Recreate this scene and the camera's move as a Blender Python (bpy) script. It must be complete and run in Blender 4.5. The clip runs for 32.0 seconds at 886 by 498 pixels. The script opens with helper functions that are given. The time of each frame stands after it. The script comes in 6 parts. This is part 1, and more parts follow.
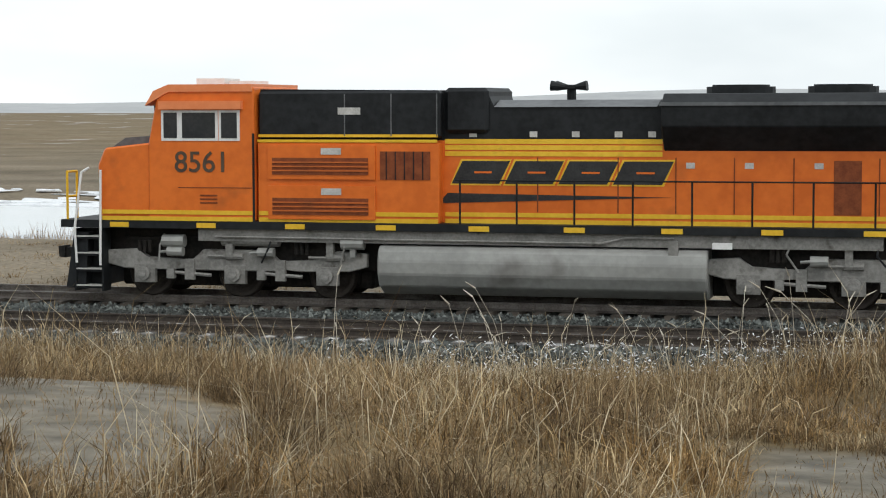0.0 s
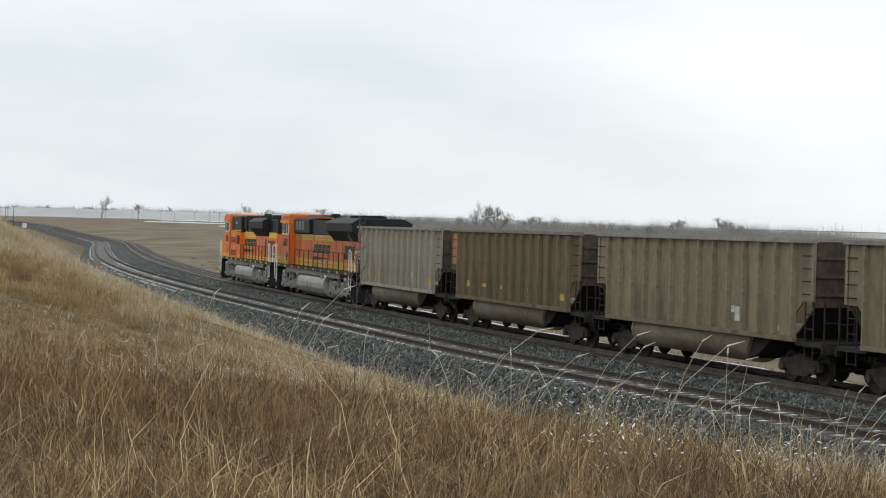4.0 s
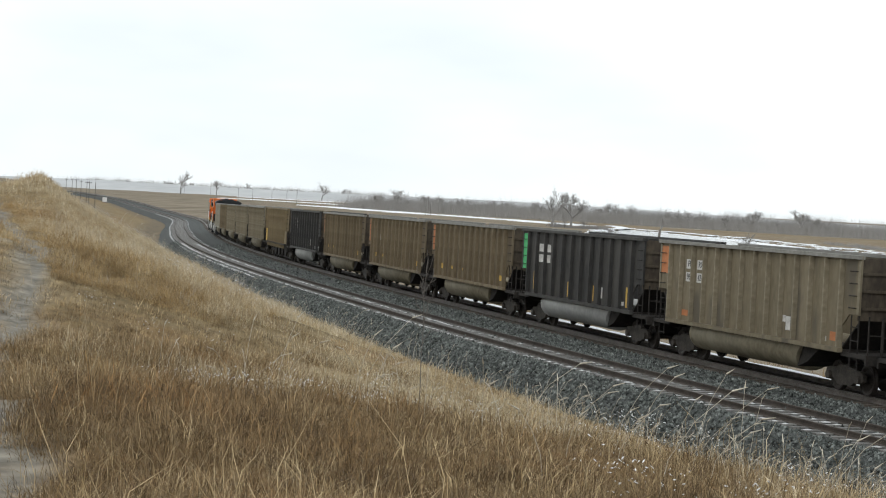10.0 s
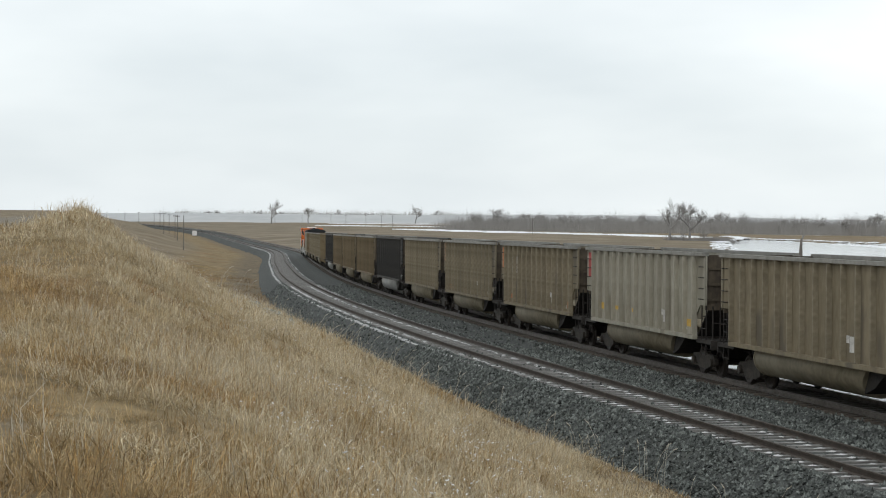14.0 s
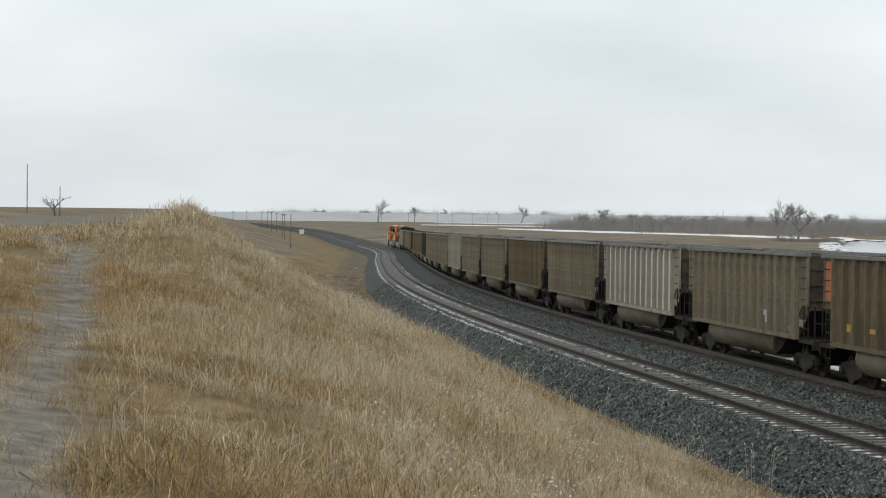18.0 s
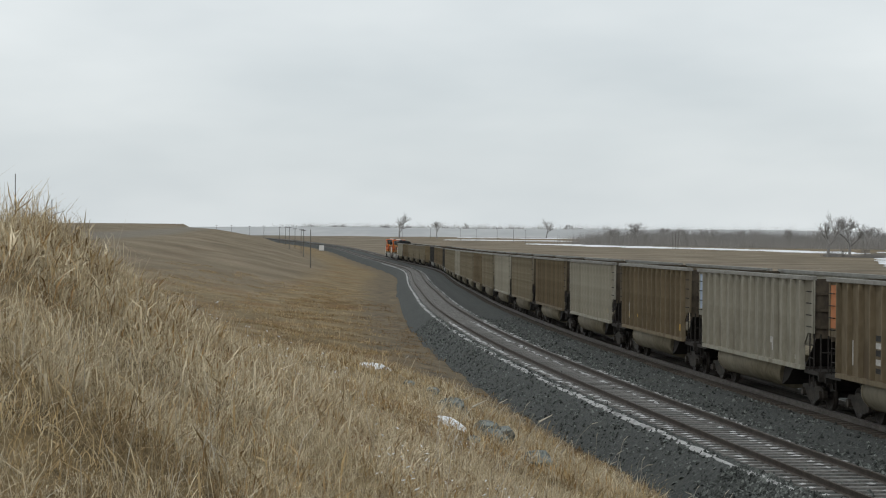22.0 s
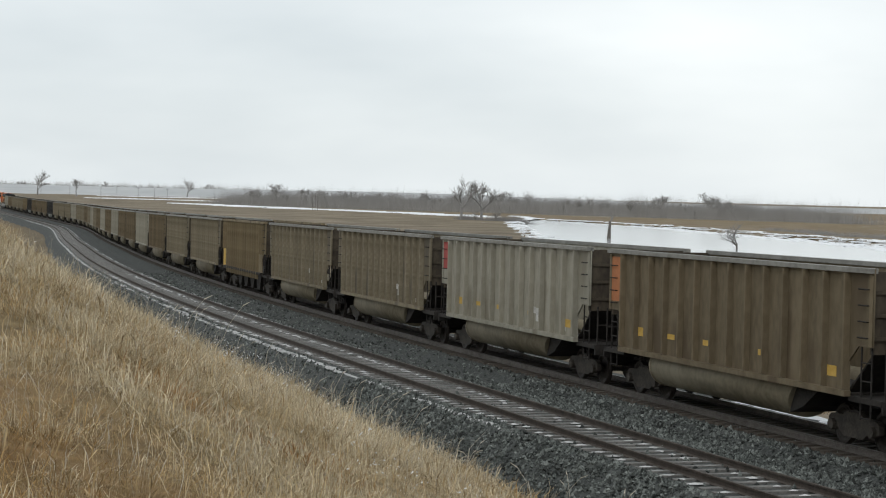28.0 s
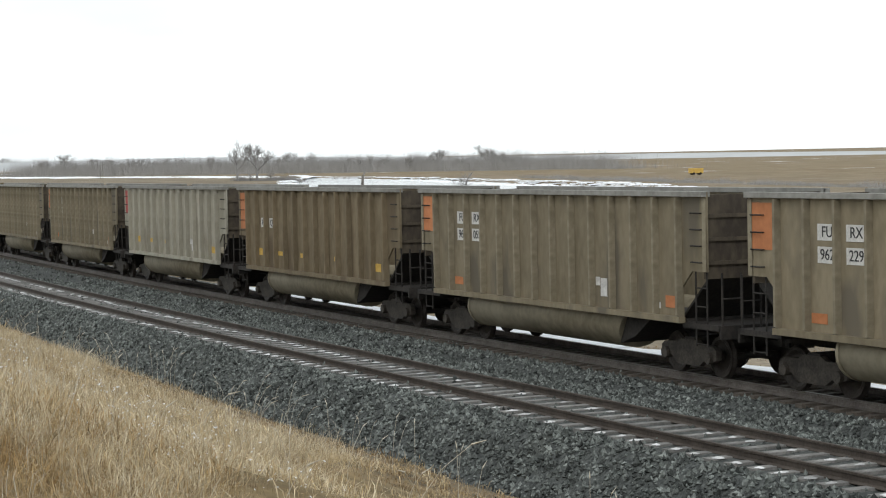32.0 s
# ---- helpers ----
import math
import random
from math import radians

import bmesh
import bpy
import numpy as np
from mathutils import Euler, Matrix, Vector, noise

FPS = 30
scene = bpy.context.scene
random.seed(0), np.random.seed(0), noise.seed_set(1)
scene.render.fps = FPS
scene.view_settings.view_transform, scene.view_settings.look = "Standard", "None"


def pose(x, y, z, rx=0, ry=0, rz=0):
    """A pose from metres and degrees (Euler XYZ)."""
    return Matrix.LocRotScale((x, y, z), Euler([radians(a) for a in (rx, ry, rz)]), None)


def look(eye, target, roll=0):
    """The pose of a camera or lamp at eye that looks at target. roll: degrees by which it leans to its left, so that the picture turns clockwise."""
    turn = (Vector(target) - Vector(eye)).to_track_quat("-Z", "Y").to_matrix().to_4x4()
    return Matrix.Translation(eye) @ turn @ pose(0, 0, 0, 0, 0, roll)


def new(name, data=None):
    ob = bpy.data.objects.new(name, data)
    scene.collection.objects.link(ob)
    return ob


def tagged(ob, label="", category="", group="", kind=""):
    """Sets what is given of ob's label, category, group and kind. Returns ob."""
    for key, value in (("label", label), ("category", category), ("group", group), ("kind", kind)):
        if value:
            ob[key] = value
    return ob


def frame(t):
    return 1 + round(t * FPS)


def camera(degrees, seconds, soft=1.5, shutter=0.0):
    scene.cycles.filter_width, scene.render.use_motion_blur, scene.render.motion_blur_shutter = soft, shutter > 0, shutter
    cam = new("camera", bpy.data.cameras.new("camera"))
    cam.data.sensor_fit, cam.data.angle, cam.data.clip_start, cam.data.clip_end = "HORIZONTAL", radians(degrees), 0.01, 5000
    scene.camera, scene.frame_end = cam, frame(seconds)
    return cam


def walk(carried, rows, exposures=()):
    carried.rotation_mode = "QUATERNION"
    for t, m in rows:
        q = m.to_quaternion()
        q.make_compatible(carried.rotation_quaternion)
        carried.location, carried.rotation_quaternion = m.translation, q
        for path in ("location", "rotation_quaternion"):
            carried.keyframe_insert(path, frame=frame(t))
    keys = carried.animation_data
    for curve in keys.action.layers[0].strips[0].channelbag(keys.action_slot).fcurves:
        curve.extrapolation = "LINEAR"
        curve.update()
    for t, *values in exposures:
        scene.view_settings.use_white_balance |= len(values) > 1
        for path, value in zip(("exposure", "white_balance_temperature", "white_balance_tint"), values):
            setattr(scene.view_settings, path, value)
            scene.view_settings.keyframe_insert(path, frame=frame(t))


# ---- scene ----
# camera: seconds, x, y, z, yaw, pitch, roll
cam = camera(25.0, 32.0, soft=1.1)
CAM_PATH = [
    (0, -14.86, -12.10, 4.26, -64.22, -4.21, -0.02),
    (1, -10.53, -19.10, 4.16, -32.61, -1.75, 0.30),
    (2, -2.40, -27.00, 4.36, -14.76, -1.45, -1.30),
    (3, 0.49, -34.73, 4.43, -9.76, -1.25, -1.21),
    (6, 2.23, -30.14, 4.08, -10.73, -0.43, -2.29),
    (7, 2.07, -28.80, 4.56, -9.73, -2.11, -2.67),
    (8, 1.94, -31.86, 4.82, -10.61, -3.20, -2.87),
    (9, 1.79, -30.64, 4.86, -9.46, -3.13, -3.08),
    (10, 1.12, -36.96, 5.05, -7.78, -1.49, -3.06),
    (11, 0.83, -24.06, 4.94, -5.77, -1.09, -2.38),
    (12, 0.22, -5.00, 4.95, -6.00, -0.61, -0.71),
    (13, -0.11, 3.78, 5.02, -5.55, -0.80, -0.38),
    (16, -0.04, 3.99, 5.00, -4.01, -1.22, -1.05),
    (17, -0.08, 3.76, 5.02, -2.57, -0.93, -0.90),
    (18, -0.06, 4.11, 5.00, -2.22, -1.06, -0.64),
    (19, -0.04, 4.71, 4.98, -1.63, -1.23, -0.88),
    (20, -0.28, 19.87, 4.92, -1.39, -1.00, -0.84),
    (21, -1.04, 35.39, 4.94, -0.29, -1.37, -0.29),
    (22, -1.64, 41.53, 5.02, -1.69, -0.65, -0.50),
    (23, -1.55, 40.72, 5.04, -1.00, -1.00, -1.15),
    (24, -1.73, 41.81, 5.04, -0.70, -1.01, -0.96),
    (27, -1.93, 39.57, 5.06, -4.72, -1.75, -0.28),
    (28, -3.70, 27.73, 5.21, -11.98, -1.62, -1.39),
    (29, -2.30, 20.30, 5.18, -13.01, -2.59, -0.15),
    (30, -0.27, 8.85, 5.07, -15.28, -2.99, 0.80),
    (31, 0.13, 0.90, 5.04, -16.60, -2.97, 1.06),
    (32, 0.17, -3.25, 4.88, -17.48, -2.77, 1.11),
]
# the rail line: curvature (1/km) and height by metres along it, and the train front by seconds
KNOTS = [-230, -190, -150, -120, -90, -60, -30, 0, 30, 60, 90, 130, 180, 250, 350, 470, 650]
CURVES = [2.51, 2.51, 2.51, 1.63, 0.65, 0.77, 0.82, 0.81, 0.46, 0.6, -0.2, 0.3, 0.0, -0.9, 0.05, -0.06, -0.4]
HEIGHT_U = [-230, -180, -130, -90, -50, 0, 50, 120, 200, 300, 450, 650, 900]
HEIGHT_Z = [0.31, 0.13, -0.05, -0.21, -0.42, -0.74, -1.13, -1.72, -2.36, -2.9, -3.07, -2.6, -2.0]
LINE_U, LINE_X, LINE_TURN, TRACK_GAP = -150, 25.65, 1.3639, 5.5
PITCH = 16.245
TRAIN_FRONT = [(0, -134.0), (1, -112.7), (2, -88.2), (3, -63.6), (6, 10.1), (7, 34.3), (8, 59.1), (9, 83.8), (10, 107.4), (11, 132.2), (12, 156.9), (13, 181.4), (16, 255.0), (17, 279.6), (18, 304.2), (19, 328.7), (20, 353.3), (21, 377.7), (22, 402.0), (23, 426.3), (24, 450.7), (27, 523.9), (28, 547.5), (29, 571.8), (30, 596.1), (31, 620.5), (32, 644.9)]
walk(cam, [(t, pose(x, y, z, 90 + pitch, roll, yaw)) for t, x, y, z, yaw, pitch, roll in CAM_PATH],
     exposures=[(0, 0.3), (1, 0.3), (2, 0.1), (3, 0.1), (6, 0.25), (7, 0.33), (8, 0.95), (9, 1.1), (10, 0.38), (11, 0.05), (12, -0.1),
                (13, 0.08), (16, 0.18), (17, 0.15), (18, 0.02), (19, -0.08), (20, -0.1), (21, -0.14), (24, -0.12), (27, 0.0), (28, 0.05), (29, 0.3), (30, 0.48), (31, 0.42), (32, 0.5)])

# ---- the line as a curve: place(u, lateral, z) ----
U = np.arange(-1100.0, 1500.0, 1.0)
_k = np.interp(U, [-330] + KNOTS + [900], [0.0] + CURVES + [0.0]) / 1000.0
_h = np.concatenate([[0.0], np.cumsum((_k[1:] + _k[:-1]) / 2)])
_h += LINE_TURN - _h[1100 + LINE_U]
_m = (_h[1:] + _h[:-1]) / 2
_x = np.concatenate([[0.0], np.cumsum(-np.cos(_m))])
_y = np.concatenate([[0.0], np.cumsum(np.sin(_m))])
_x += LINE_X - _x[1100 + LINE_U]
_y -= _y[1100 + LINE_U]
_z = np.convolve(np.pad(np.interp(U, HEIGHT_U, HEIGHT_Z), 25, mode="edge"), np.ones(51) / 51, "valid")


def rail_z(u):
    return np.interp(u, U, _z)


def place(u, lat, z):
    u = np.asarray(u, float)
    h = np.interp(u, U, _h)
    return np.stack([np.interp(u, U, _x) + lat * np.sin(h), np.interp(u, U, _y) + lat * np.cos(h), z + rail_z(u)], -1)


def line_coords(x, y):
    """Metres along the line and aside of it (positive: beyond the train) of points of the plan."""
    us = U[::4]
    X, Y, Hh = _x[::4], _y[::4], _h[::4]
    k = np.empty(len(x), int)
    for a in range(0, len(x), 4000):
        b = slice(a, a + 4000)
        k[b] = np.argmin((x[b, None] - X) ** 2 + (y[b, None] - Y) ** 2, axis=1)
    dx, dy = x - X[k], y - Y[k]
    u = us[k] + dx * -np.cos(Hh[k]) + dy * np.sin(Hh[k])
    side = np.where(dx * np.sin(Hh[k]) + dy * np.cos(Hh[k]) < 0, -1.0, 1.0)
    return u, side * np.hypot(dx, dy)


def smooth(a, b, v):
    q = np.clip((v - a) / (b - a), 0, 1)
    return q * q * (3 - 2 * q)


def ripple(x, y, s, seed=0.0):
    """Cheap smooth unevenness, about -1 to 1."""
    return (np.sin(x / s + 1.7 * np.sin(y / s * 0.7 + seed)) + np.sin(y / s * 1.3 + 1.3 * np.sin(x / s * 0.9 + 2 * seed) + seed)) / 2


# the bank and the hill beside the line: heights over metres along the line and aside of it
BANK_D = [-160, -70, -45, -30, -24.6, -21.5, -15.3]
BANK = {
    -250: (3.0, 3.0, 2.9, 2.8, 2.7, 2.3, 0.6),
    -200: (3.0, 2.9, 2.8, 2.7, 2.6, 2.1, 0.7),
    -158: (3.1, 2.9, 2.75, 2.6, 2.45, 1.95, 0.8),
    -151: (3.1, 2.9, 2.5, 2.3, 1.6, 1.2, 0.2),
    -142: (3.1, 2.9, 2.5, 2.2, 1.5, 1.1, 0.2),
    -137: (3.3, 3.2, 2.9, 2.6, 2.0, 1.5, 0.3),
    -129: (3.7, 3.6, 3.45, 3.35, 3.35, 2.7, 0.6),
    -115: (4.1, 3.9, 3.6, 3.4, 3.35, 2.8, 0.7),
    -85: (4.8, 4.7, 4.5, 4.3, 4.3, 4.8, 1.3),
    -58: (5.0, 4.9, 4.5, 3.8, 3.3, 2.4, 1.6),
    -20: (5.0, 4.6, 3.3, 1.5, 0.7, 0.1, -0.6),
    50: (4.9, 4.3, 2.2, 0.1, -0.9, -1.3, -1.9),
    300: (4.8, 4.2, 2.4, -0.3, -1.8, -2.6, -3.4),
    750: (5.2, 4.6, 3.2, 0.6, -1.3, -2.0, -2.8),
}
TRAIL_U = [-215, -178, -170, -162, -152, -145, -130, -113, -95, -80]
TRAIL_D = [-34.5, -33.4, -31.5, -29.4, -28.2, -27.0, -24.5, -24.1, -24.3, -26.4]


def ground_z(x, y):
    u, d = line_coords(x, y)
    zr = rail_z(u)
    # the river plain beyond the train
    plain = np.interp(u, [0, 300], [-2.5, -3.2]) - 0.4 * smooth(400, 1500, d)
    off = np.abs(d - river_d(y)) / river_w(y)
    right = (zr - 1.25) + (plain - zr + 1.25) * smooth(4.0, 24.0, d) + 0.14 * ripple(x, y, 9.0, 0.4) * smooth(6, 20, d) - 1.1 * smooth(1.25, 0.95, off)
    # the bank on the near side
    foot = -TRACK_GAP - 2.8
    us, rows = np.array(list(BANK)), np.array(list(BANK.values()))
    cols = np.stack([np.interp(u, us, rows[:, k]) for k in range(len(BANK_D))] + [zr - 1.25], -1)
    ds = np.array(BANK_D + [foot])
    k = np.clip(np.searchsorted(ds, d) - 1, 0, len(ds) - 2)
    q = np.clip((d - ds[k]) / (ds[k + 1] - ds[k]), 0, 1)
    i = np.arange(len(d))
    left = cols[i, k] * (1 - q) + cols[i, k + 1] * q
    rough = smooth(foot, foot - 3, d)
    left = left + rough * (0.07 * ripple(x, y, 0.9, 1.1) + 0.12 * ripple(x, y, 3.1, 2.0)) + 0.36 * np.exp(-(((u + 86) / 3) ** 2 + ((d + 21.6) / 1.1) ** 2))
    left = left - 0.1 * smooth(0.9, 0.2, np.abs(d - np.interp(u, TRAIL_U, TRAIL_D))) * (u > -220) * (u < -75)
    return np.where(d < foot, left, np.where(d > 4.0, right, zr - 1.25)), u, d


def trail_gap(x, y):
    """Distance from the foot trail."""
    u, d = line_coords(x, y)
    return np.abs(d - np.interp(u, TRAIL_U, TRAIL_D)) + 9.0 * (u > -76)


def bare_soil(x, y, u, d):
    """Sandy gaps in the grass of the trodden corner, 0 to 1."""
    return smooth(0.05, 0.4, ripple(x, y, 1.1, 0.2) + 0.5 * ripple(x, y, 0.4, 1.2)) * smooth(-156.5, -155, u) * smooth(-144, -146, u) * smooth(-33.5, -32.5, d) * smooth(-27.5, -28.5, d)


def river_d(y):
    return np.interp(y, [-300, -100, 45, 130, 240, 320, 420, 600, 700, 900, 1100], [120, 85, 69, 70, 103, 107, 128, 166, 185, 230, 300])


def river_w(y):
    return np.interp(y, [-300, -100, 45, 130, 240, 320, 420, 600, 700, 900], [30, 22, 17, 24, 26, 29, 34, 20, 1, 1])


# ---- world, sun ----
world = bpy.data.worlds.new("world")
scene.world = world
world.use_nodes = True
nt = world.node_tree
nt.nodes.clear()
w_out, w_bg = nt.nodes.new("ShaderNodeOutputWorld"), nt.nodes.new("ShaderNodeBackground")
w_sky = nt.nodes.new("ShaderNodeTexSky")
w_sky.sky_type, w_sky.sun_disc = "NISHITA", False
w_sky.sun_elevation, w_sky.sun_rotation = radians(38), radians(200)
w_co, w_map = nt.nodes.new("ShaderNodeTexCoord"), nt.nodes.new("ShaderNodeMapping")
w_map.inputs["Scale"].default_value = (1.0, 1.0, 3.2)
w_noise, w_ramp, w_mix = nt.nodes.new("ShaderNodeTexNoise"), nt.nodes.new("ShaderNodeValToRGB"), nt.nodes.new("ShaderNodeMixRGB")
w_noise.inputs["Scale"].default_value, w_noise.inputs["Detail"].default_value = 2.2, 5
w_ramp.color_ramp.elements[0].position, w_ramp.color_ramp.elements[0].color = 0.34, (6.75, 7.35, 7.68, 1)
w_ramp.color_ramp.elements[1].position, w_ramp.color_ramp.elements[1].color = 0.68, (10.1, 10.5, 10.55, 1)
w_mix.inputs[0].default_value = 0.93
nt.links.new(w_co.outputs["Generated"], w_map.inputs["Vector"])
nt.links.new(w_map.outputs[0], w_noise.inputs["Vector"])
nt.links.new(w_noise.outputs["Fac"], w_ramp.inputs[0])
nt.links.new(w_sky.outputs[0], w_mix.inputs[1])
nt.links.new(w_ramp.outputs[0], w_mix.inputs[2])
nt.links.new(w_mix.outputs[0], w_bg.inputs["Color"])
w_bg.inputs["Strength"].default_value = 0.1
nt.links.new(w_bg.outputs[0], w_out.inputs[0])
sun = new("sun", bpy.data.lights.new("sun", "SUN"))
sun.data.energy, sun.data.angle, sun.data.color = 0.7, radians(25), (1, 0.97, 0.93)
sun.matrix_world = look((-40, -60, 80), (0, 0, 0))


# ---- materials ----
def surf(name, c1, c2, scale=1.0, rough=0.7, metal=0.0, bump=0.0, fine=8.0, c3=None, c3_scale=0.25, c3_at=0.6, objrand=0.0, islands=0.0, streak=1.0, spec=0.3):
    """Two colours mixed by broad and fine noise, with an optional third in patches; metres."""
    m = bpy.data.materials.new(name)
    m.use_nodes = True
    t = m.node_tree
    b = t.nodes["Principled BSDF"]
    b.inputs["Roughness"].default_value, b.inputs["Metallic"].default_value = rough, metal
    b.inputs["Specular IOR Level"].default_value = spec
    co, mp = t.nodes.new("ShaderNodeTexCoord"), t.nodes.new("ShaderNodeMapping")
    mp.inputs["Scale"].default_value = (1, 1, 1 / streak)
    t.links.new(co.outputs["Object"], mp.inputs["Vector"])
    n1, n2 = t.nodes.new("ShaderNodeTexNoise"), t.nodes.new("ShaderNodeTexNoise")
    n1.inputs["Scale"].default_value, n1.inputs["Detail"].default_value, n1.inputs["Roughness"].default_value = scale, 6, 0.62
    n2.inputs["Scale"].default_value, n2.inputs["Detail"].default_value = scale * fine, 4
    for n in (n1, n2):
        t.links.new(mp.outputs[0], n.inputs["Vector"])
    mx = t.nodes.new("ShaderNodeMath")
    mx.operation = "MULTIPLY_ADD"
    t.links.new(n2.outputs["Fac"], mx.inputs[0])
    mx.inputs[1].default_value = 0.5
    ad = t.nodes.new("ShaderNodeMath")
    ad.operation = "ADD"
    ad.inputs[1].default_value = -0.25
    t.links.new(n1.outputs["Fac"], ad.inputs[0])
    t.links.new(ad.outputs[0], mx.inputs[2])
    rp = t.nodes.new("ShaderNodeValToRGB")
    rp.color_ramp.elements[0].position, rp.color_ramp.elements[1].position = 0.33, 0.67
    rp.color_ramp.elements[0].color, rp.color_ramp.elements[1].color = (*c1, 1), (*c2, 1)
    t.links.new(mx.outputs[0], rp.inputs[0])
    out = rp.outputs[0]
    if c3:
        n3 = t.nodes.new("ShaderNodeTexNoise")
        n3.inputs["Scale"].default_value, n3.inputs["Detail"].default_value = c3_scale, 5
        t.links.new(mp.outputs[0], n3.inputs["Vector"])
        r3 = t.nodes.new("ShaderNodeValToRGB")
        r3.color_ramp.elements[0].position, r3.color_ramp.elements[1].position = c3_at, c3_at + 0.12
        t.links.new(n3.outputs["Fac"], r3.inputs[0])
        m3 = t.nodes.new("ShaderNodeMixRGB")
        t.links.new(r3.outputs[0], m3.inputs[0])
        t.links.new(out, m3.inputs[1])
        m3.inputs[2].default_value = (*c3, 1)
        out = m3.outputs[0]
    if objrand or islands:
        src = t.nodes.new("ShaderNodeObjectInfo" if objrand else "ShaderNodeNewGeometry")
        hs = t.nodes.new("ShaderNodeHueSaturation")
        mr = t.nodes.new("ShaderNodeMapRange")
        k = objrand or islands
        mr.inputs["To Min"].default_value, mr.inputs["To Max"].default_value = 1 - k, 1 + k
        t.links.new(src.outputs["Random" if objrand else "Random Per Island"], mr.inputs["Value"])
        t.links.new(mr.outputs[0], hs.inputs["Value"])
        t.links.new(out, hs.inputs["Color"])
        out = hs.outputs[0]
    t.links.new(out, b.inputs["Base Color"])
    if bump:
        bp = t.nodes.new("ShaderNodeBump")
        bp.inputs["Strength"].default_value, bp.inputs["Distance"].default_value = min(1, bump * 10), bump
        t.links.new(n2.outputs["Fac"], bp.inputs["Height"])
        t.links.new(bp.outputs[0], b.inputs["Normal"])
    return m


M_TAN = surf("dusty_tan_paint", (0.154, 0.128, 0.083), (0.223, 0.187, 0.126), 0.7, 0.75, 0.1, 0.004, objrand=0.16, streak=2.5, c3=(0.12, 0.103, 0.076), c3_scale=0.8, c3_at=0.53)
M_TAN2 = surf("brown_dusty_paint", (0.128, 0.10, 0.061), (0.2, 0.16, 0.102), 0.7, 0.75, 0.1, 0.004, objrand=0.15, streak=2.5, c3=(0.11, 0.082, 0.05), c3_scale=0.8, c3_at=0.53)
M_GREY = surf("grey_aluminium", (0.26, 0.245, 0.195), (0.36, 0.34, 0.28), 0.7, 0.6, 0.2, 0.004, objrand=0.1, streak=2.5, c3=(0.21, 0.19, 0.145), c3_scale=0.8, c3_at=0.54)
M_GOLDCAR = surf("golden_brown_paint", (0.15, 0.116, 0.066), (0.235, 0.187, 0.112), 0.7, 0.72, 0.1, 0.004, objrand=0.1, streak=2.5, c3=(0.105, 0.08, 0.048), c3_scale=0.8, c3_at=0.52)
# tone of the strips that stand for pale concrete sleeper ends
M_SLEEPER_LINE = surf("dusty_snow", (0.26, 0.26, 0.255), (0.46, 0.46, 0.455), 2.0, 0.85, 0, 0.01, c3=(0.14, 0.14, 0.135), c3_scale=1.2, c3_at=0.52)
M_CHORD = surf("pale_top_chord", (0.17, 0.165, 0.148), (0.25, 0.245, 0.224), 0.8, 0.6, 0.2, 0.002, objrand=0.15)
M_WHITE = surf("pale_aluminium", (0.55, 0.53, 0.51), (0.68, 0.67, 0.66), 0.6, 0.55, 0.1, 0.002, streak=3)
M_BLACKCAR = surf("black_dusty_paint", (0.024, 0.024, 0.024), (0.056, 0.053, 0.048), 0.6, 0.6, 0.0, 0.002, streak=3)
M_DARK = surf("dark_underframe", (0.012, 0.011, 0.010), (0.035, 0.03, 0.026), 1.5, 0.8, 0.0, 0.004)
# end sheets are a darker brown than the side walls
M_END = surf("dark_end_sheet", (0.04, 0.032, 0.024), (0.085, 0.068, 0.048), 0.8, 0.85, 0.0, 0.003, streak=2)
M_GRIME = surf("grimy_truck_casting", (0.03, 0.026, 0.022), (0.075, 0.064, 0.053), 2.5, 0.75, 0.1, 0.004, c3=(0.018, 0.016, 0.014), c3_scale=2.0)
# tan cars' ribs too: worn dust plus lit edges put into the colour
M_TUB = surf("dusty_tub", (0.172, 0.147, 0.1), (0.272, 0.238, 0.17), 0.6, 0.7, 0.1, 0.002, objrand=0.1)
M_SILVER = surf("silver_tub", (0.36, 0.36, 0.35), (0.48, 0.48, 0.46), 0.7, 0.5, 0.3, 0.002)
M_PATCH_O = surf("orange_patch", (0.36, 0.135, 0.055), (0.46, 0.18, 0.075), 1.0, 0.7, objrand=0.12)
M_PATCH_R = surf("red_patch", (0.30, 0.05, 0.045), (0.40, 0.08, 0.07), 1.0, 0.7)
M_PATCH_G = surf("green_patch", (0.06, 0.38, 0.13), (0.10, 0.5, 0.2), 1.0, 0.7)
M_PATCH_B = surf("blue_patch", (0.30, 0.38, 0.5), (0.38, 0.46, 0.58), 1.0, 0.7)
M_PATCH_Y = surf("yellow_patch", (0.46, 0.29, 0.06), (0.58, 0.38, 0.10), 1.0, 0.7, c3=(0.3, 0.2, 0.08), c3_scale=1.5)
M_STENCIL = surf("stencil_white", (0.40, 0.39, 0.37), (0.58, 0.57, 0.54), 3.0, 0.7)
M_INK = surf("stencil_black", (0.02, 0.02, 0.02), (0.04, 0.04, 0.04), 3.0, 0.7)
M_ORANGE = surf("loco_orange", (0.62, 0.13, 0.014), (0.74, 0.17, 0.022), 0.6, 0.42, 0.0, 0.001, c3=(0.40, 0.10, 0.02), c3_scale=0.7, c3_at=0.62)
M_ORANGE_D = surf("dusty_loco_orange", (0.42, 0.095, 0.016), (0.56, 0.135, 0.025), 0.6, 0.5, 0.0, 0.001, c3=(0.28, 0.085, 0.025), c3_scale=0.7, c3_at=0.55, streak=2)
